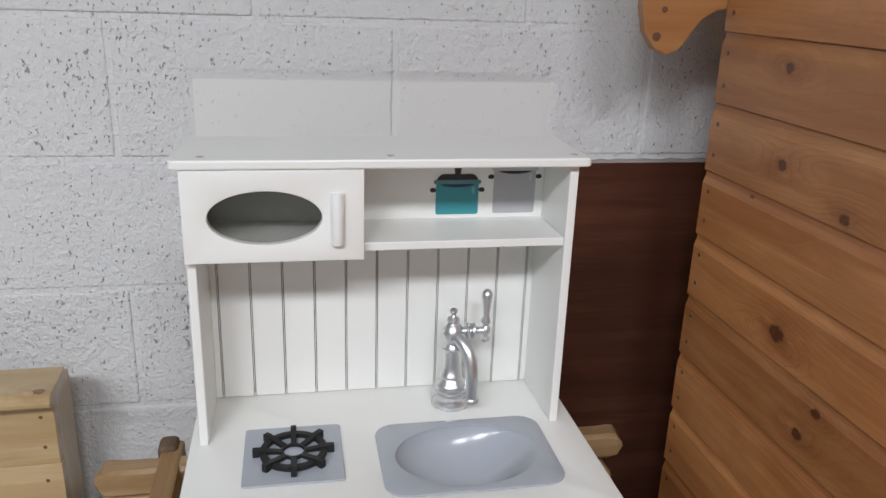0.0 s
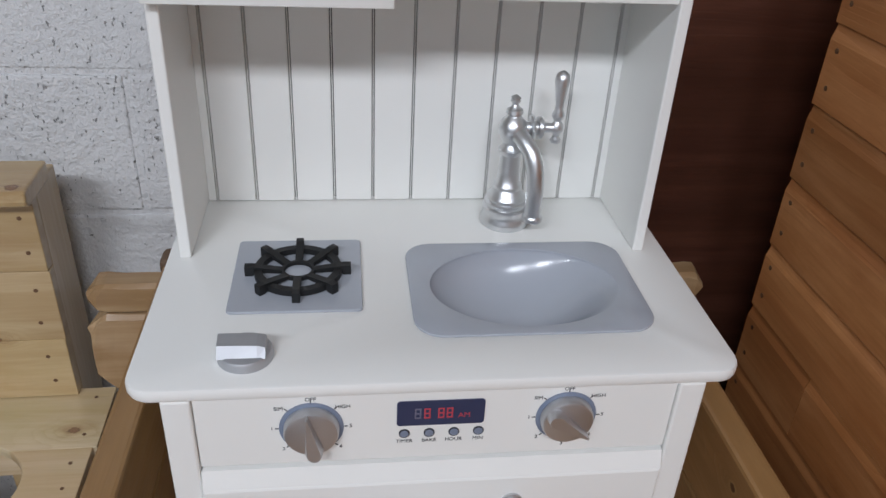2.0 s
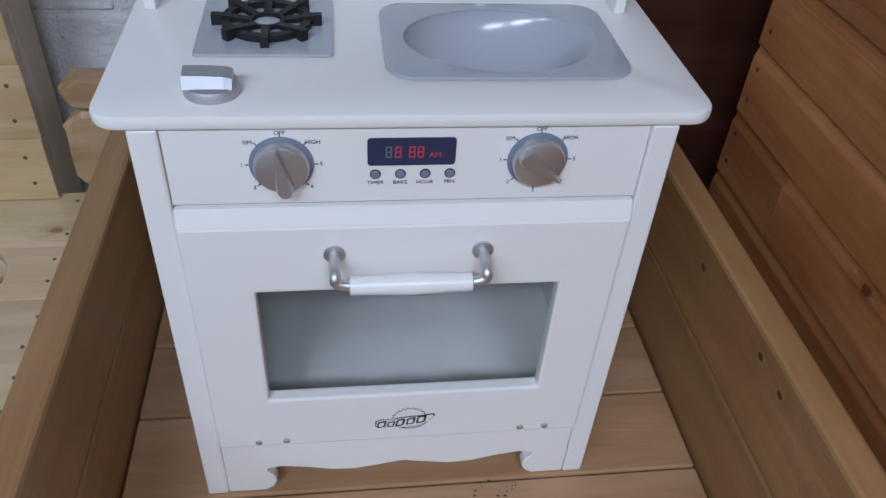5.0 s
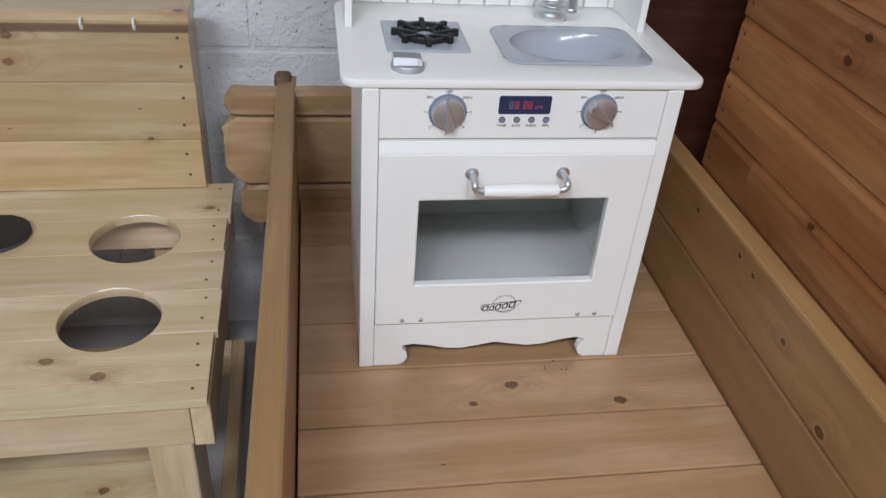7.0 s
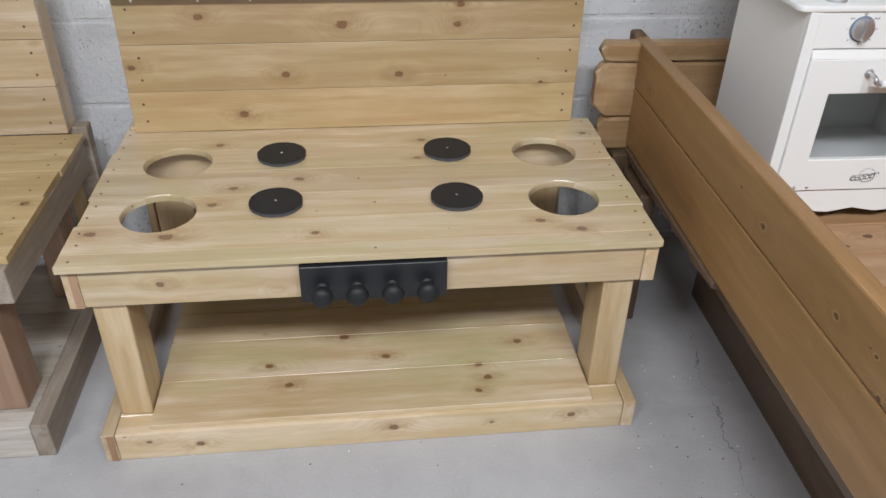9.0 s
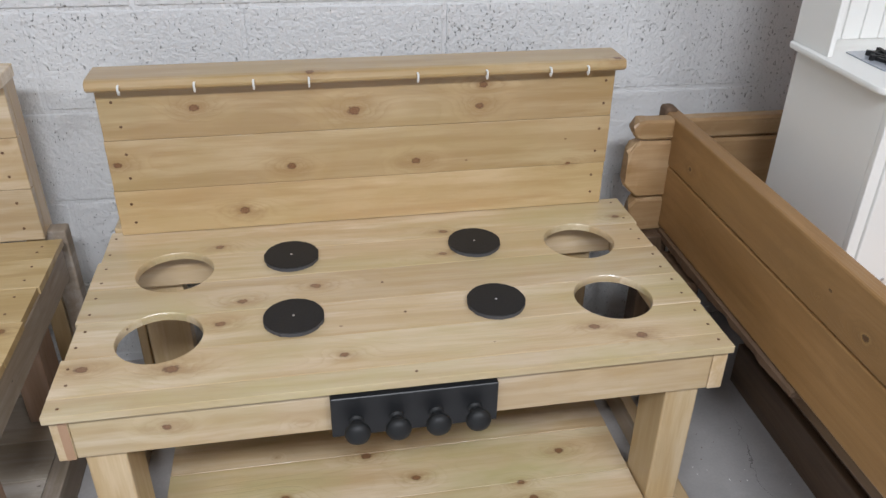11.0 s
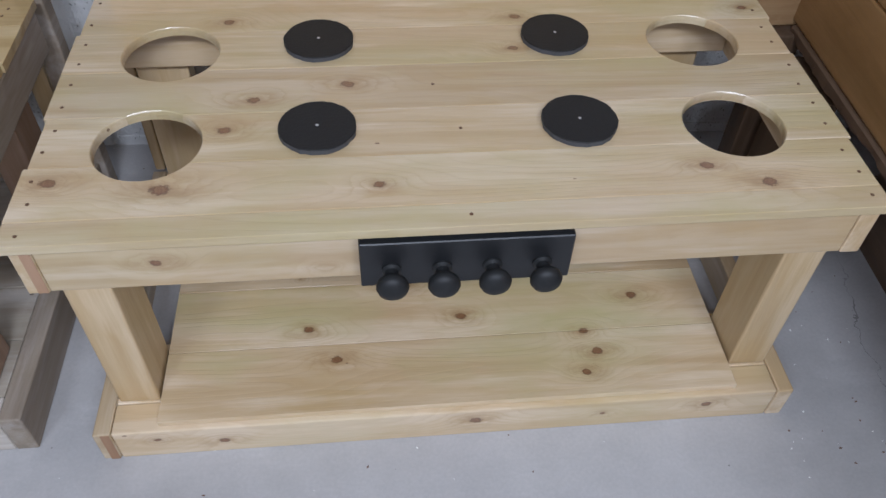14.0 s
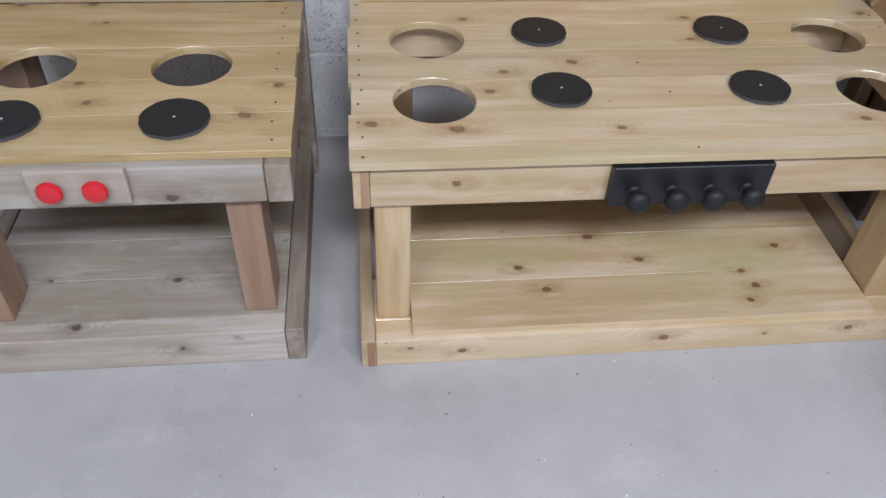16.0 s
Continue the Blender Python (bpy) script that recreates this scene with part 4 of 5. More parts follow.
part("lever", lathe([(0.001, -0.0160), (0.0050, -0.0140), (0.0052, -0.0110), (0.0028, -0.0085), (0.0030, -0.0065), (0.0060, -0.003), (0.0062, 0.003), (0.0032, 0.0070), (0.0058, 0.0110), (0.0062, 0.0135), (0.0040, 0.0180), (0.0038, 0.0230), (0.0062, 0.0400), (0.0070, 0.0460), (0.0060, 0.0510), (0.0030, 0.0540), (0.001, 0.0548)], tc + Vector((0.0415, 0, 0.100)), "z", 20), SILVER, tap, smooth=True)
pts = [tc + Vector(p) for p in ((0.001, -0.004, 0.0965), (0.0060, -0.011, 0.0950), (0.0105, -0.0185, 0.0905), (0.0145, -0.0248, 0.0835), (0.0172, -0.0290, 0.0740), (0.0186, -0.0312, 0.0630), (0.0192, -0.0320, 0.0500), (0.0193, -0.0322, 0.0360), (0.0193, -0.0322, 0.0230))]
part("spout", tube(pts, 0.0079, 20), SILVER, tap, smooth=True)
part("nozzle", lathe([(0.0070, 0.0), (0.0092, 0.0008), (0.0098, 0.003), (0.0092, 0.0055), (0.0078, 0.0068)], pts[-1] - Vector((0, 0, 0.0042)), "z", 24), SILVER, tap, smooth=True)
# hutch
HF = 0.884
for x in (-0.0852, 0.3300):
    part("hutch_side", kbox(x, x + 0.0102, HF, YB, TOP, 1.2568, 0.0015), CREAM, kitchen)
part("hutch_top", slab(kp(round_rect(-0.0955, 0.3505, HF - 0.012, YB + 0.004, 0.006, 3), "z"), 1.2572 - KZ, 1.2672 - KZ, "z", 0.002, 2), CREAM, kitchen)
part("hutch_shelf", kbox(-0.0748, 0.3296, HF + 0.002, YB - 0.007, 1.1628, 1.1722, 0.001), CREAM, kitchen)
part("divider", kbox(0.094, 0.101, HF + 0.013, 0.9735, 1.1724, 1.2570, 0.0005), CREAM, kitchen)
grooves = [-0.0663 + 0.0388 * i for i in range(0, 11)]
for a, b in zip([-0.0764] + grooves, grooves + [0.3330]):
    part("back_board", kbox(a + 0.0014, b - 0.0014, YB - 0.006, YB, TOP + 0.0003, 1.1626, 0.0005, 1), CREAM, kitchen)
for x in grooves:
    part("bead", kbox(x - 0.0005, x + 0.0005, YB - 0.0056, YB, TOP + 0.0004, 1.1625, 0.0002, 1), CREAM, kitchen)
part("back_lining", kbox(-0.0748, 0.3296, YB + 0.0002, YB + 0.003, TOP + 0.001, 1.2565, 0.0), GROOVE, kitchen, "dark backing behind the board joints")
part("hutch_back", kbox(-0.0748, 0.3297, 0.9740, YB, 1.1724, 1.2570, 0.0), CREAM, kitchen)
mw = part("microwave_door", ring_slab(kp([(-0.0852, 1.158), (0.1005, 1.158), (0.1005, 1.2566), (-0.0852, 1.2566)], "y"), kp(oval(-0.002, 1.2060, 0.0585, 0.0288, 44), "y"), HF - 0.0015 - KY, HF - 0.0125 - KY, "y", 0.0012), CREAM, kitchen, "white toy microwave door with an oval window", True)
part("door_handle", slab([(0.0725 - KX + 0.0075 * math.cos(radians(q)), HF - 0.0127 - KY - 0.0095 * math.sin(radians(q))) for q in range(0, 181, 15)], 1.1765 - KZ, 1.2330 - KZ, "z", 0.0012, 2), WHITE_PLASTIC, mw, smooth=True)
part("pane", slab(kp(oval(-0.002, 1.2060, 0.061, 0.031, 44), "y"), HF - 0.0005 - KY, HF - 0.0014 - KY, "y"), SMOKE, mw, "smoky oval window").visible_shadow = False
fix = part("screw", lathe([(0.004, 0), (0.0042, 0.0006), (0.002, 0.001)], (-0.065 - KX, HF + 0.006 - KY, 1.2673 - KZ), "z", 12), STEEL, kitchen)
twin(fix, (0.195, 0, 0)), twin(fix, (0.40, 0, 0))
# printed pots on the hutch back
PY = 0.9738


def printed_pot(x0, x1, z0, z1, colour, rim_colour, label, knob):
    """A flat printed saucepan with lid, rim and two ears."""
    pot = part("printed_pot", slab(kp(round_rect(x0, x1, z0, z1 + 0.003, 0.003, 4), "y"), PY - KY, PY - 0.0004 - KY, "y"), colour, kitchen, label)
    m, h = (x0 + x1) / 2, (x1 - x0) / 2
    arc = [radians(180 * i / 16) for i in range(17)]
    part("pot_lid", slab(kp([(m + h * 0.97 * math.cos(a), z1 + 0.003 + min(0.0088, 0.0125 * math.sin(a) ** 0.9)) for a in arc], "y"), PY - KY, PY - 0.0005 - KY, "y"), INK, pot)
    part("pot_shade", slab(kp([(m + h * 0.8 * math.cos(a), z1 - 0.0045 * math.sin(a)) for a in arc], "y"), PY - 0.0004 - KY, PY - 0.0007 - KY, "y"), NAVY if knob else INK, pot)
    part("pot_rim", slab(kp(round_rect(x0 - 0.003, x1 + 0.003, z1 - 0.0005, z1 + 0.0045, 0.0024, 4), "y"), PY - 0.0004 - KY, PY - 0.001 - KY, "y"), rim_colour, pot)
    for s, x in ((-1, x0), (1, x1)):
        part("pot_ear", slab(kp(round_rect(min(x, x + s * 0.0072), max(x, x + s * 0.0072), z1 - 0.0105, z1 - 0.0052, 0.0024, 4), "y"), PY - KY, PY - 0.0008 - KY, "y"), INK, pot)
    part("glint", slab(kp(round_rect(x1 - 0.0085, x1 - 0.0050, z1 - 0.0125, z1 - 0.004, 0.0008, 2), "y"), PY - 0.0004 - KY, PY - 0.0006 - KY, "y"), GLINT if knob else PALE_RIM, pot)
    if knob:
        part("pot_knob", slab(kp([(m - 0.0032, z1 + 0.0105), (m + 0.0032, z1 + 0.0105), (m + 0.0044, z1 + 0.019), (m - 0.0044, z1 + 0.019)], "y"), PY - KY, PY - 0.0006 - KY, "y"), INK, pot)


printed_pot(0.1955, 0.2480, 1.1770, 1.2152, TEAL, TEAL_RIM, "teal printed saucepan with a black lid", True)
printed_pot(0.2665, 0.3190, 1.1775, 1.2310, POT_GREY, PALE_RIM, "pale grey printed saucepan", False)

# ---- mud kitchen benches ----
BENCH_RZ = 1.2
BO = Vector((-1.455, 0.621, 0.0))
_c, _s = math.cos(radians(BENCH_RZ)), math.sin(radians(BENCH_RZ))


def to_bench(x, y):
    """Room axes to the long bench's own."""
    dx, dy = x - BO.x, y - BO.y
    return _c * dx + _s * dy, -_s * dx + _c * dy


def screw_heads(parent, places, radius=0.0028, first=None):
    """Dark countersunk screw heads on a level face."""
    for x, y, z in places:
        if first is None:
            first = part("screw", lathe([(radius, 0.0), (radius, 0.0004), (radius * 0.5, 0.0006)], (0, 0, 0), "z", 10), SCREW, parent)
            first.location = (x, y, z)
        else:
            twin(first, (0, 0, 0), parent).location = (x, y, z)
    return first


def holes_cutter(holes, z0, z1):
    bm = bmesh.new()
    for cx, cy, r in holes:
        lathe([(r, z0), (r, BT - 0.007), (r + 0.001, BT - 0.002), (r + 0.003, BT + 0.0005), (r + 0.004, z1)], (cx, cy, 0), "z", 48, bm)
    return bm


bench = thing("mud_kitchen_bench", BO, "pale pine outdoor mud kitchen bench with cut-out bowl holes", "mud kitchen", rz=BENCH_RZ)
BL, BT = 1.172, 0.487
holes = [(*to_bench(x, y), 0.0750) for x, y in ((-1.307, 1.0385), (-0.449, 1.0545), (-1.305, 0.8135), (-0.449, 0.8315))]
joints = [0.0, 0.043, 0.146, 0.253, 0.364, 0.472, 0.600]
rng = random.Random(4)
tops = []
for a, b in zip(joints, joints[1:]):
    e0, e1 = rng.uniform(-0.004, 0.003), rng.uniform(-0.003, 0.004)
    plank = box(e0, BL + e1, a + 0.0002, b - 0.0002, BT - 0.0155, BT - rng.uniform(0, 0.0007), 0.0012, 2)
    mine = [h for h in holes if h[1] - h[2] < b and h[1] + h[2] > a]
    if mine:
        plank = cut(plank, holes_cutter(mine, BT - 0.05, BT + 0.05))
    tops.append(part("top_board", plank, PINE_TOP, bench))
first = None
for k, (a, b) in enumerate(zip(joints, joints[1:])):
    for x in (0.018, BL - 0.022):
        spots = [a + 0.022] if b - a < 0.06 else [a + 0.028, b - 0.028]
        first = screw_heads(tops[k], [(x + rng.uniform(-0.004, 0.004), y + rng.uniform(-0.006, 0.006), BT) for y in spots], first=first)
    if k in (0, 2, 3):
        first = screw_heads(tops[k], [(BL / 2 + rng.uniform(-0.02, 0.02), (a + b) / 2, BT)], first=first)
for x, y in ((-1.067, 0.8355), (-0.683, 0.8385), (-1.073, 1.0605), (-0.682, 1.0675)):
    u, v = to_bench(x, y)
    n = 44
    rim = [(u + (0.0565 + rng.uniform(-0.0009, 0.0007)) * math.cos(2 * math.pi * i / n), v + (0.0565 + rng.uniform(-0.0009, 0.0007)) * math.sin(2 * math.pi * i / n)) for i in range(n)]
    disc = part("hob_disc", slab(rim, BT + 0.0072, BT + 0.0095, "z", 0.0006), SLATE, bench, "black painted round hob disc")
    part("rim", slab([(u + (p - u) * rng.uniform(0.983, 1.004), v + (q - v) * rng.uniform(0.983, 1.004)) for p, q in rim], BT + 0.0003, BT + 0.0074, "z"), SLATE_EDGE, disc, "chipped grey slate edge")
    part("screw", lathe([(0.0026, 0), (0.002, 0.0008)], (u, v, BT + 0.0095), "z", 10), STEEL, disc)
# frame under the top
AP0, AP1 = 0.381, BT - 0.016
part("front_rail", box(0.030, BL - 0.031, 0.016, 0.0295, AP0, AP1, 0.002, 2), PINE_FRONT, bench)
for x in (0.001, BL - 0.030):
    part("side_rail", box(x, x + 0.0285, 0.015, 0.575, AP0 - 0.002, AP1, 0.002, 2), PINE_Y, bench)
for z0, z1, y in ((AP0 - 0.0005, AP1 - 0.0015, 0.0140), (0.0015, 0.0745, -0.0310)):
    part("end_grain", box(0.0145, 0.0283, y, y + 0.0008, z0, z1), END_GRAIN, bench, "pinkish sawn end grain")
part("back_rail", box(0.030, BL - 0.031, 0.531, 0.553, AP0, AP1, 0.002, 2), PINE_X, bench)
for x in (0.036, BL - 0.036 - 0.066):
    part("leg", box(x, x + 0.066, 0.0298, 0.130, 0.0755, AP1 - 0.001, 0.004, 2), PINE_Z, bench)
for x in (0.046, 1.010):
    part("leg", box(x, x + 0.094, 0.5545, 0.5985, 0.0755, AP1 - 0.001, 0.003, 2), PINE_Z, bench)
part("base_front", box(0.031, BL - 0.033, -0.029, 0.027, 0.0, 0.075, 0.003, 2), PINE_FRONT, bench)
part("base_back", box(0.031, BL - 0.033, 0.553, 0.60, 0.0, 0.075, 0.003, 2), PINE_X, bench)
for x in (0.002, BL - 0.032):
    part("base_side", box(x, x + 0.0285, -0.030, 0.60, 0.0, 0.076, 0.003, 2), PINE_Y, bench)
for x in (0.031, BL - 0.033 - 0.075):
    part("base_block", box(x, x + 0.075, 0.0275, 0.145, 0.0, 0.0748, 0.002, 1), PINE_Y, bench)
shelf = []
for a, b in ((-0.0190, 0.1135), (0.1142, 0.247), (0.2477, 0.360), (0.3607, 0.451)):
    x0, x1 = (0.105, BL - 0.105)
    shelf.append(part("shelf_board", box(x0, x1, a, b - 0.001, 0.0758, 0.0875, 0.0004, 1), PINE_LOW, bench))
# back boards with a rounded top rail
bk0, bk1 = 0.030, 1.124
for a, b in ((0.4875, 0.5920), (0.5927, 0.7070), (0.7077, 0.8205)):
    board = part("back_board", box(bk0 + rng.uniform(-0.002, 0.002), bk1 + rng.uniform(-0.002, 0.002), 0.5835, 0.6035, a, b, 0.0013, 2), PINE_BACK, bench)
    for x in (bk0 + 0.035, bk1 - 0.025):
        for z in (a + 0.03, b - 0.03):
            part("screw", lathe([(0.0032, 0.0), (0.0032, -0.0004), (0.0016, -0.0006)], (x + rng.uniform(-0.006, 0.006), 0.5835, z), "y", 10), SCREW, board)
for x in (bk0 + 0.001, bk1 - 0.046):
    part("back_post", box(x, x + 0.045, 0.604, 0.690, 0.0, 0.8205, 0.003, 2), PINE_Z, bench)
part("rear_block", box(0.008, 0.029, 0.601, 0.655, 0.0765, 0.496, 0.004, 2), PINE_Z, bench)
prof = [(0.547, 0.8385), (0.5455, 0.833), (0.547, 0.827), (0.553, 0.8225), (0.562, 0.821), (0.640, 0.821), (0.640, 0.847), (0.560, 0.847), (0.552, 0.8455), (0.548, 0.8425)]
rail = part("top_rail", slab(prof, bk0 - 0.006, bk1 + 0.008, "x", 0.003, 2), PINE_BACK, bench, "rounded pine top rail")
hook0 = None
for x in (-1.378, -1.235, -1.121, -1.012, -0.790, -0.644, -0.506, -0.423):
    u, _v = to_bench(x, 1.17)
    if hook0 is None:
        hook0 = part("cup_hook", tube([(0, 0.550, 0.836), (0, 0.541, 0.8375), (0.0, 0.5365, 0.835), (0.0, 0.535, 0.830), (0.0, 0.5365, 0.824), (0.0, 0.5395, 0.8205), (0.0, 0.5425, 0.822), (0.0, 0.5435, 0.826)], 0.0022, 8), WHITE_PLASTIC, rail, "small white cup hook", True)
        hook0.location = (u, 0, 0)
    else:
        twin(hook0, (0, 0, 0)).location = (u, 0, 0)
# black board with four knobs
plate = part("knob_board", box(0.446, 0.734, -0.004, 0.0155, 0.381, 0.4645, 0.0015, 1), BLACK_PAINT, bench, "black painted board with four round knobs")
ball = [(0.0135, 0.0), (0.0135, -0.003), (0.0095, -0.006), (0.0088, -0.014), (0.0105, -0.018), (0.0175, -0.0215), (0.0215, -0.027), (0.0222, -0.032), (0.0195, -0.038), (0.0125, -0.0425), (0.003, -0.0445)]
knob0 = None
for i in range(4):
    if knob0 is None:
        knob0 = part("knob", lathe(ball, (0, 0, 0), "y", 26), BLACK_PLASTIC, plate, smooth=True)
        knob0.location = (0.488, -0.004, 0.414)
    else:
        twin(knob0, (0.0685 * i, 0, 0))

# the older, narrower bench
OX0, OX1, OY = -2.238, -1.556, 0.664
old = thing("mud_kitchen_bench", (OX1, OY, 0.0), "narrow weathered mud kitchen bench with red knobs", "mud kitchen", rz=BENCH_RZ)
W2 = OX1 - OX0


def obox(x0, x1, y0, y1, z0, z1, bevel=0.002, seg=2):
    return box(x0 - OX1, x1 - OX1, y0 - OY, y1 - OY, z0, z1, bevel, seg)


oholes = [(-1.752 - OX1, 0.945 - OY, 0.073), (-2.039 - OX1, 0.948 - OY, 0.073)]
oj = [0.0, 0.115, 0.232, 0.350, 0.462, 0.545]
for a, b in zip(oj, oj[1:]):
    plank = box(-W2 + rng.uniform(-0.002, 0.002), rng.uniform(-0.003, 0.003), a + 0.0003, b - 0.0003, BT - 0.016, BT - rng.uniform(0, 0.0008), 0.0006, 1)
    mine = [h for h in oholes if h[1] - h[2] < b and h[1] + h[2] > a]
    if mine:
        plank = cut(plank, holes_cutter(mine, BT - 0.05, BT + 0.05))
    tb = part("top_board", plank, HONEY_X, old)
    for x in (-W2 + 0.03, -0.035):
        for y in (a + 0.03, b - 0.03):
            twin(first, (0, 0, 0), tb).location = (x + rng.uniform(-0.005, 0.005), y, BT)
for x, y in ((-1.755, 0.757), (-2.039, 0.762)):
    n = 40
    rim = [(x - OX1 + (0.059 + rng.uniform(-0.001, 0.001)) * math.cos(2 * math.pi * i / n), y - OY + (0.059 + rng.uniform(-0.001, 0.001)) * math.sin(2 * math.pi * i / n)) for i in range(n)]
    disc = part("hob_disc", slab(rim, BT + 0.0066, BT + 0.009, "z", 0.0008), SLATE, old, "chipped black round hob disc")
    part("rim", slab([(x - OX1 + (p - x + OX1) * rng.uniform(0.98, 1.006), y - OY + (q - y + OY) * rng.uniform(0.98, 1.006)) for p, q in rim], BT + 0.0003, BT + 0.0068, "z"), SLATE_EDGE, disc, "chipped grey slate edge")
    part("screw", lathe([(0.0026, 0), (0.002, 0.0008)], (x - OX1, y - OY, BT + 0.009), "z", 10), STEEL, disc)
part("front_rail", obox(OX0 + 0.036, OX1 - 0.045, 0.645, 0.672, 0.392, 0.4705, 0.004), GREY_X, old)
for x in (OX0, OX1 - 0.044):
    part("side_rail", obox(x, x + 0.0435, 0.644, 1.20, 0.391, 0.4705, 0.004), GREY_Y, old)
part("rear_block", obox(OX1 - 0.048, OX1 + 0.002, 1.2365, 1.275, 0.0, 0.492, 0.004), GREY_Y, old)
part("back_rail", obox(OX0 + 0.036, OX1 - 0.045, 1.175, 1.20, 0.392, 0.4705, 0.003), GREY_X, old)
for x in (OX0 + 0.055, OX1 - 0.062 - 0.062):
    for y in (0.673, 1.08):
        part("leg", obox(x, x + 0.062, y, y + 0.09, 0.0905, 0.470, 0.003), PINK_Z, old)
part("base_front", obox(OX0 + 0.035, OX1 - 0.046, 0.618, 0.665, 0.0, 0.090, 0.003), GREY_X, old)
for x in (OX0 - 0.008, OX1 - 0.045):
    part("base_side", obox(x, x + 0.036, 0.618, 1.235, 0.0, 0.091, 0.003), GREY_Y, old)
part("base_back", obox(OX0 + 0.035, OX1 - 0.046, 1.19, 1.235, 0.0, 0.090, 0.003), GREY_X, old)
for a, b in ((0.666, 0.78), (0.781, 0.90), (0.901, 1.02), (1.021, 1.189)):
    part("shelf_board", obox(OX0 + 0.029, OX1 - 0.0465, a, b, 0.066, 0.0885, 0.002), GREY_X, old)
for a, b in ((0.4875, 0.608), (0.609, 0.722), (0.723, 0.845)):
    bb = part("back_board", obox(OX0 + 0.01, -1.590, 1.21, 1.232, a, b, 0.002), PINE_X, old)
    for x in (OX0 + 0.05, -1.625):
        for z in (a + 0.03, b - 0.03):
            part("screw", lathe([(0.0032, 0.0), (0.0032, -0.0004), (0.0016, -0.0006)], (x - OX1, 1.21 - OY, z), "y", 10), SCREW, bb)
for x in (OX0 + 0.012, -1.590 - 0.048):
    part("back_post", obox(x, x + 0.046, 1.2365, 1.285, 0.0, 0.845, 0.003), PINE_Z, old)
part("top_rail", slab([(p - 0.562 + 1.19 - OY, q + 0.012) for p, q in prof], OX0 - OX1, -1.582 - OX1, "x", 0.003, 2), PINE_X, old)
plate = part("knob_board", obox(-1.977, -1.819, 0.630, 0.6445, 0.408, 0.480, 0.004), GREY_X, old, "pale split board with two red knobs")
rb = [(0.0105, 0.0), (0.009, -0.004), (0.014, -0.007), (0.0195, -0.010), (0.021, -0.014), (0.0185, -0.019), (0.010, -0.022), (0.002, -0.0225)]
k0 = part("knob", lathe(rb, (0, 0, 0), "y", 26), RED, plate, "red round plastic knob", True)
k0.location = (-1.938 - OX1, 0.630 - OY, 0.448)
twin(k0, (0.071, 0, 0))

# ---- timber playhouse beside the deck ----
SX, SY0, SY1 = 0.655, -1.2, 1.172
shed = thing("timber_playhouse", (SX, 0.0, 0.0), "orange-stained timber playhouse with lapped board cladding", "playhouse")
part("frame", box(0.022, 0.75, SY0, SY1 - 0.012, 0.0, 1.62, 0.0), SHED_Y, shed, "plain timber core")
z = 0.0435
srng = random.Random(9)
nail0 = None
while z < 1.62:
    h = 0.1035
    prof = [(0.0, z + 0.0025), (0.0015, z + 0.0008), (0.021, z + 0.0008), (0.021, z + h), (0.0042, z + h), (0.0032, z + h - 0.008), (0.0012, z + h - 0.014), (0.0, z + h - 0.019)]
    cuts = [SY0, 1.003, SY1] if 0.5 < z < 0.6 else [SY0, SY1]
    for a, b in zip(cuts, cuts[1:]):
        bd = part("cladding_board", slab(prof, a + (0.0012 if a > SY0 else 0.0), b, "y"), SHED_Y, shed)
        for zz in (z + 0.028, z + 0.075):
            if nail0 is None:
                nail0 = part("nail", lathe([(0.0036, 0.0), (0.0036, -0.0006), (0.002, -0.0009)], (0, 0, 0), "x", 10), SCREW, bd)
                nail0.location = (0.0, SY1 - 0.02, zz)
            else:
                twin(nail0, (0, 0, 0), bd).location = (0.0, SY1 - 0.02, zz)
    z += h
# scalloped bargeboard end at the eaves
pts = [(-0.020, 1.62), (-0.118, 1.62), (-0.132, 1.47), (-0.130, 1.42), (-0.122, 1.385), (-0.105, 1.362), (-0.085, 1.354), (-0.066, 1.362), (-0.050, 1.385), (-0.035, 1.405), (-0.015, 1.418), (0.03, 1.425), (0.10, 1.47), (0.10, 1.62)]
part("bargeboard", slab(pts, SY1 + 0.003, SY1 + 0.022, "y", 0.002, 2), SHED_X, shed, "scalloped pale timber bargeboard")
for x, z, r in ((-0.096, 1.418, 0.0045), (-0.104, 1.380, 0.0065)):
    part("slot", lathe([(r, 0.0), (r, -0.0012), (r * 0.5, -0.0014)], (x, SY1 + 0.003, z), "y", 12), SCREW, shed)

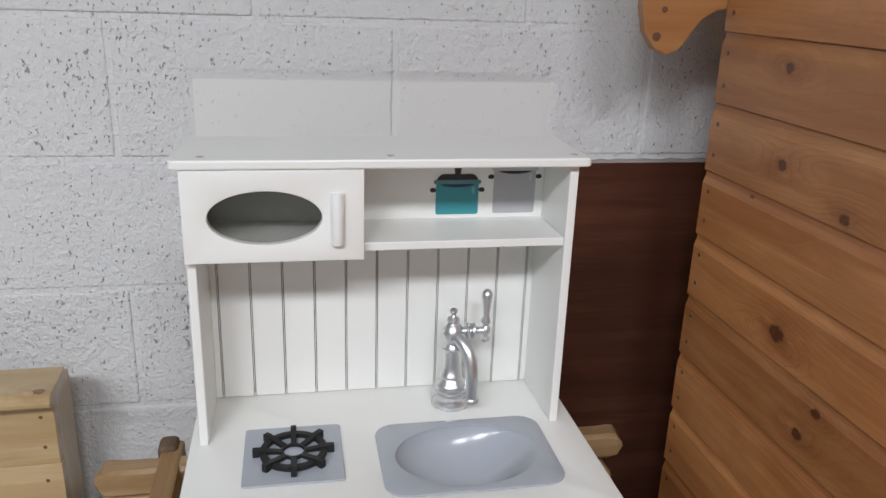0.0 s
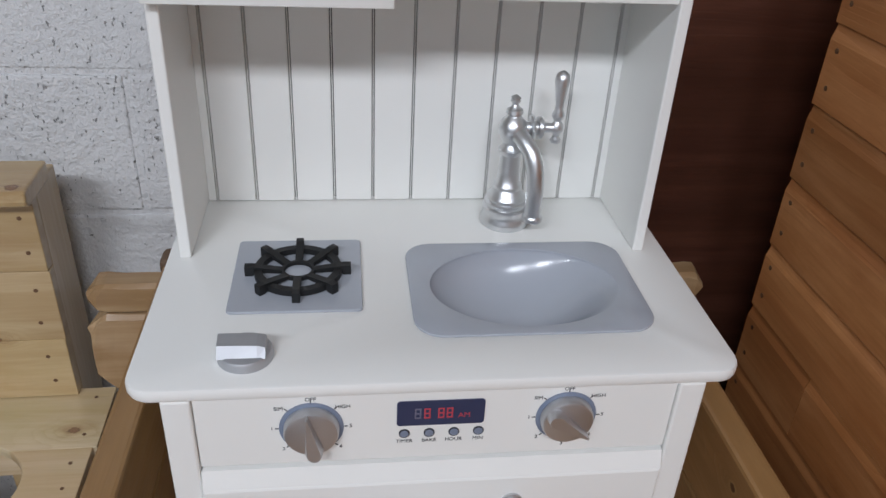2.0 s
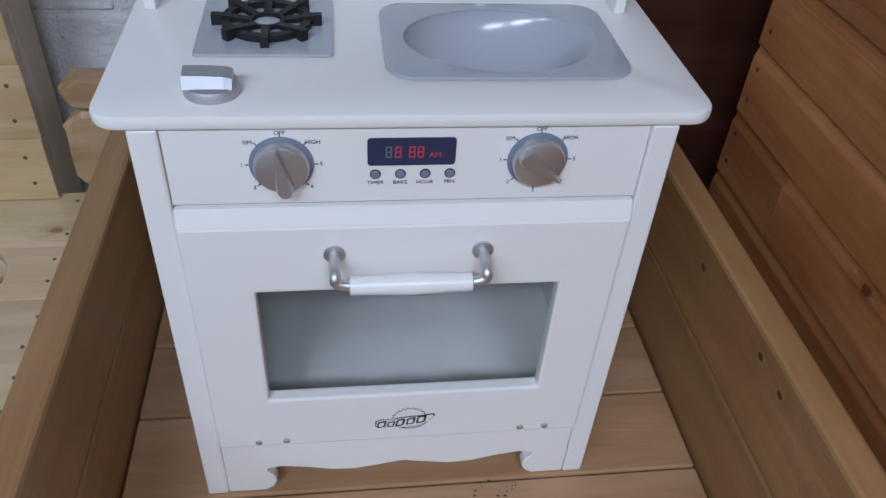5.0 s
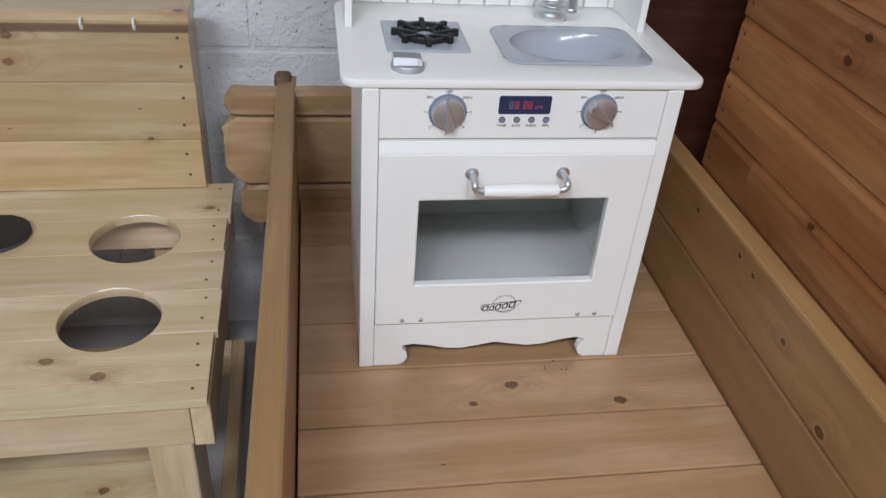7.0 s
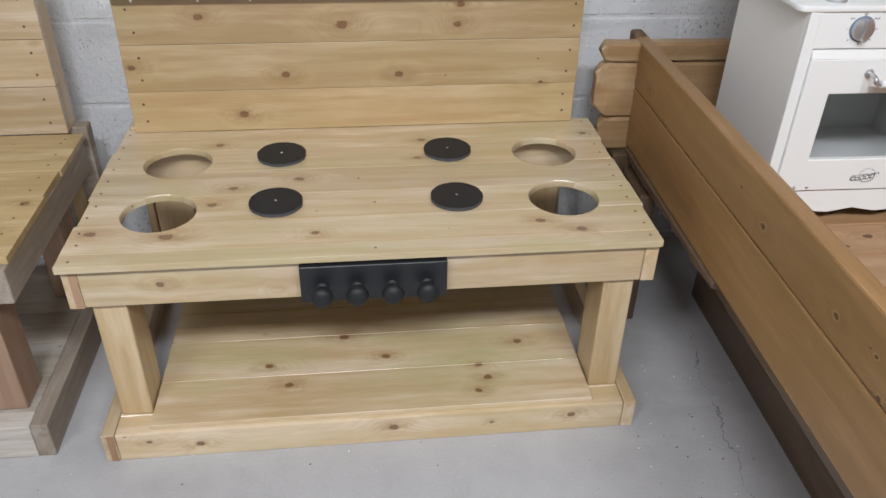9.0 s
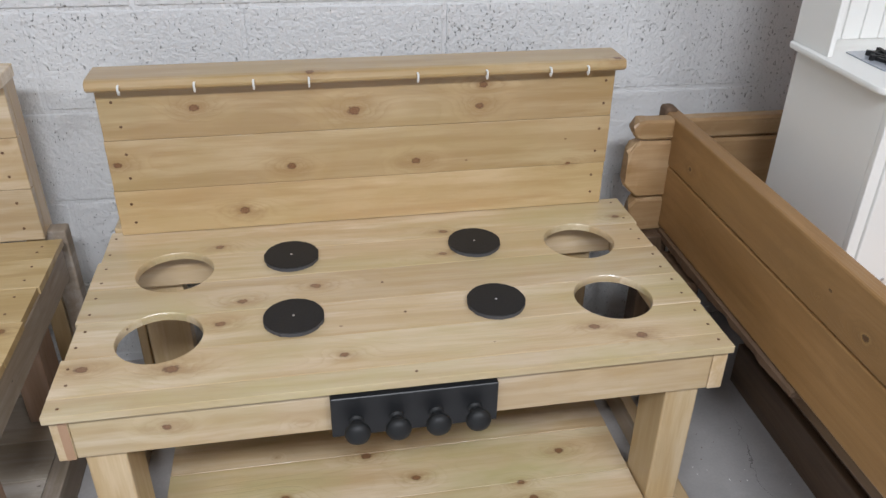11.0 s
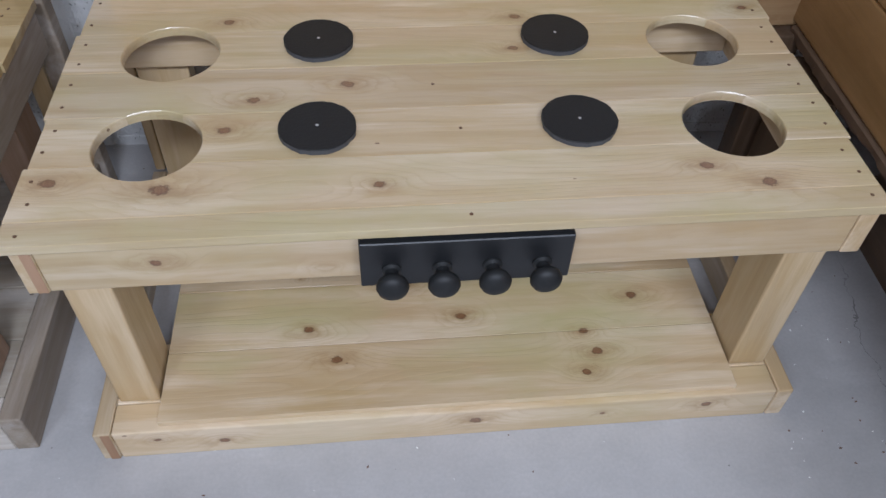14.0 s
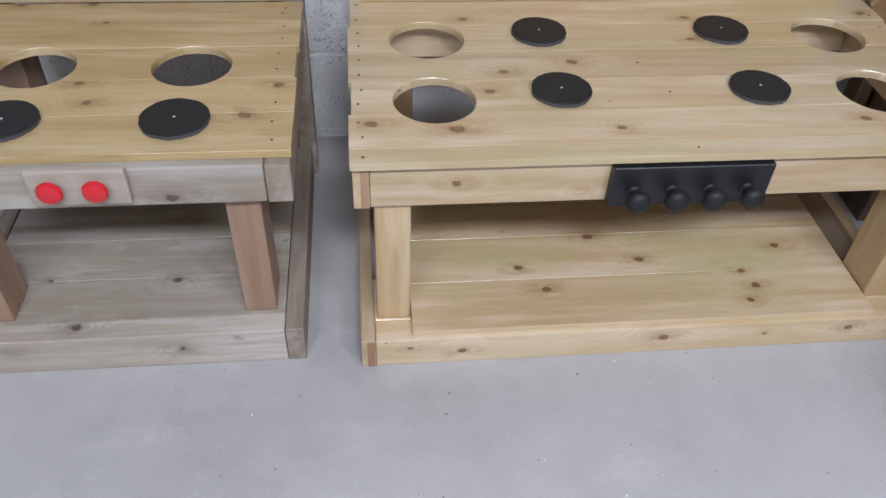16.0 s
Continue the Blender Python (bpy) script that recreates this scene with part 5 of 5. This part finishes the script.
panel = thing("plywood_panel", (0.56, 1.39, 0.0), "dark red-brown board leaning flat against the block wall", "board")
part("sheet", box(-0.27, 0.40, -0.012, 0.008, 0.0, 1.148, 0.001, 1), MAHOGANY, panel)
edge, dice = [(-0.27, 1.1482)], random.Random(12)
for i in range(41):
    edge.append((-0.27 + 0.67 * i / 40, 1.1515 + dice.uniform(-0.0012, 0.0016)))
edge.append((0.40, 1.1482))
part("top_edge", slab(edge[::-1], -0.011, 0.007, "y"), CHALKY, panel, "ragged chalky top edge")

# ---- crumbs and chips ----
def crumbs(name, count, spots, size, material, label):
    """Small angular crumbs lying about: (x, y, z, spread x, spread y) for each patch."""
    dice, bm = random.Random(count), bmesh.new()
    for i in range(count):
        x, y, z, sx, sy = spots[i % len(spots)]
        q = size * dice.uniform(0.35, 1.0)
        px, py, a = x + dice.uniform(-sx, sx), y + dice.uniform(-sy, sy), dice.uniform(0, 6.28)
        base = [bm.verts.new((px + q * k * math.cos(a + b), py + q * k * math.sin(a + b), z)) for b, k in ((0.0, 1.0), (1.7, 0.6), (3.3, 0.9), (4.9, 0.5))]
        tip = bm.verts.new((px + q * 0.2, py, z + q * 0.55))
        bm.faces.new(base[::-1])
        for k in range(4):
            bm.faces.new((base[k], base[(k + 1) % 4], tip))
    return tagged(part(name, bm, material), label, "debris", kind="stuff")


crumbs("floor_crumbs", 150, [(-1.0, 0.15, 0.0, 0.9, 0.45), (-0.12, 0.45, 0.0, 0.12, 0.5), (-1.0, 1.30, 0.0, 0.8, 0.08), (-1.5, -0.1, 0.0, 0.7, 0.5)], 0.0042, SCREW, "dark crumbs scattered over the concrete floor")
crumbs("plaster_chips", 60, [(-1.0, 0.2, 0.0, 0.9, 0.4), (-0.15, 0.5, 0.0, 0.15, 0.4)], 0.0038, CREAM, "pale chips scattered over the concrete floor")
crumbs("deck_crumbs", 14, [(0.235, 0.69, DECK_Z, 0.03, 0.012)], 0.0026, INK, "dark crumbs on the brown deck boards")

# ---- blocks of the wall ----
bm = box(-0.2205, 0.2205, 0.0, 0.05, 0.0, 0.2165, 0.0035, 2)
block0 = part("block", bm, BLOCK, north)
placed = False
for k in range(0, 9):
    z = 0.034 + 0.225 * (k - 1)
    shift = -0.25 if (k % 2 == 0) else -0.475
    i = -6
    while i < 4:
        x = shift + 0.45 * i + 0.225
        if not placed:
            block0.location, placed = (x, WALL_Y, z), True
        else:
            twin(block0, (0, 0, 0)).location = (x, WALL_Y + random.uniform(-0.001, 0.0015), z)
        i += 1
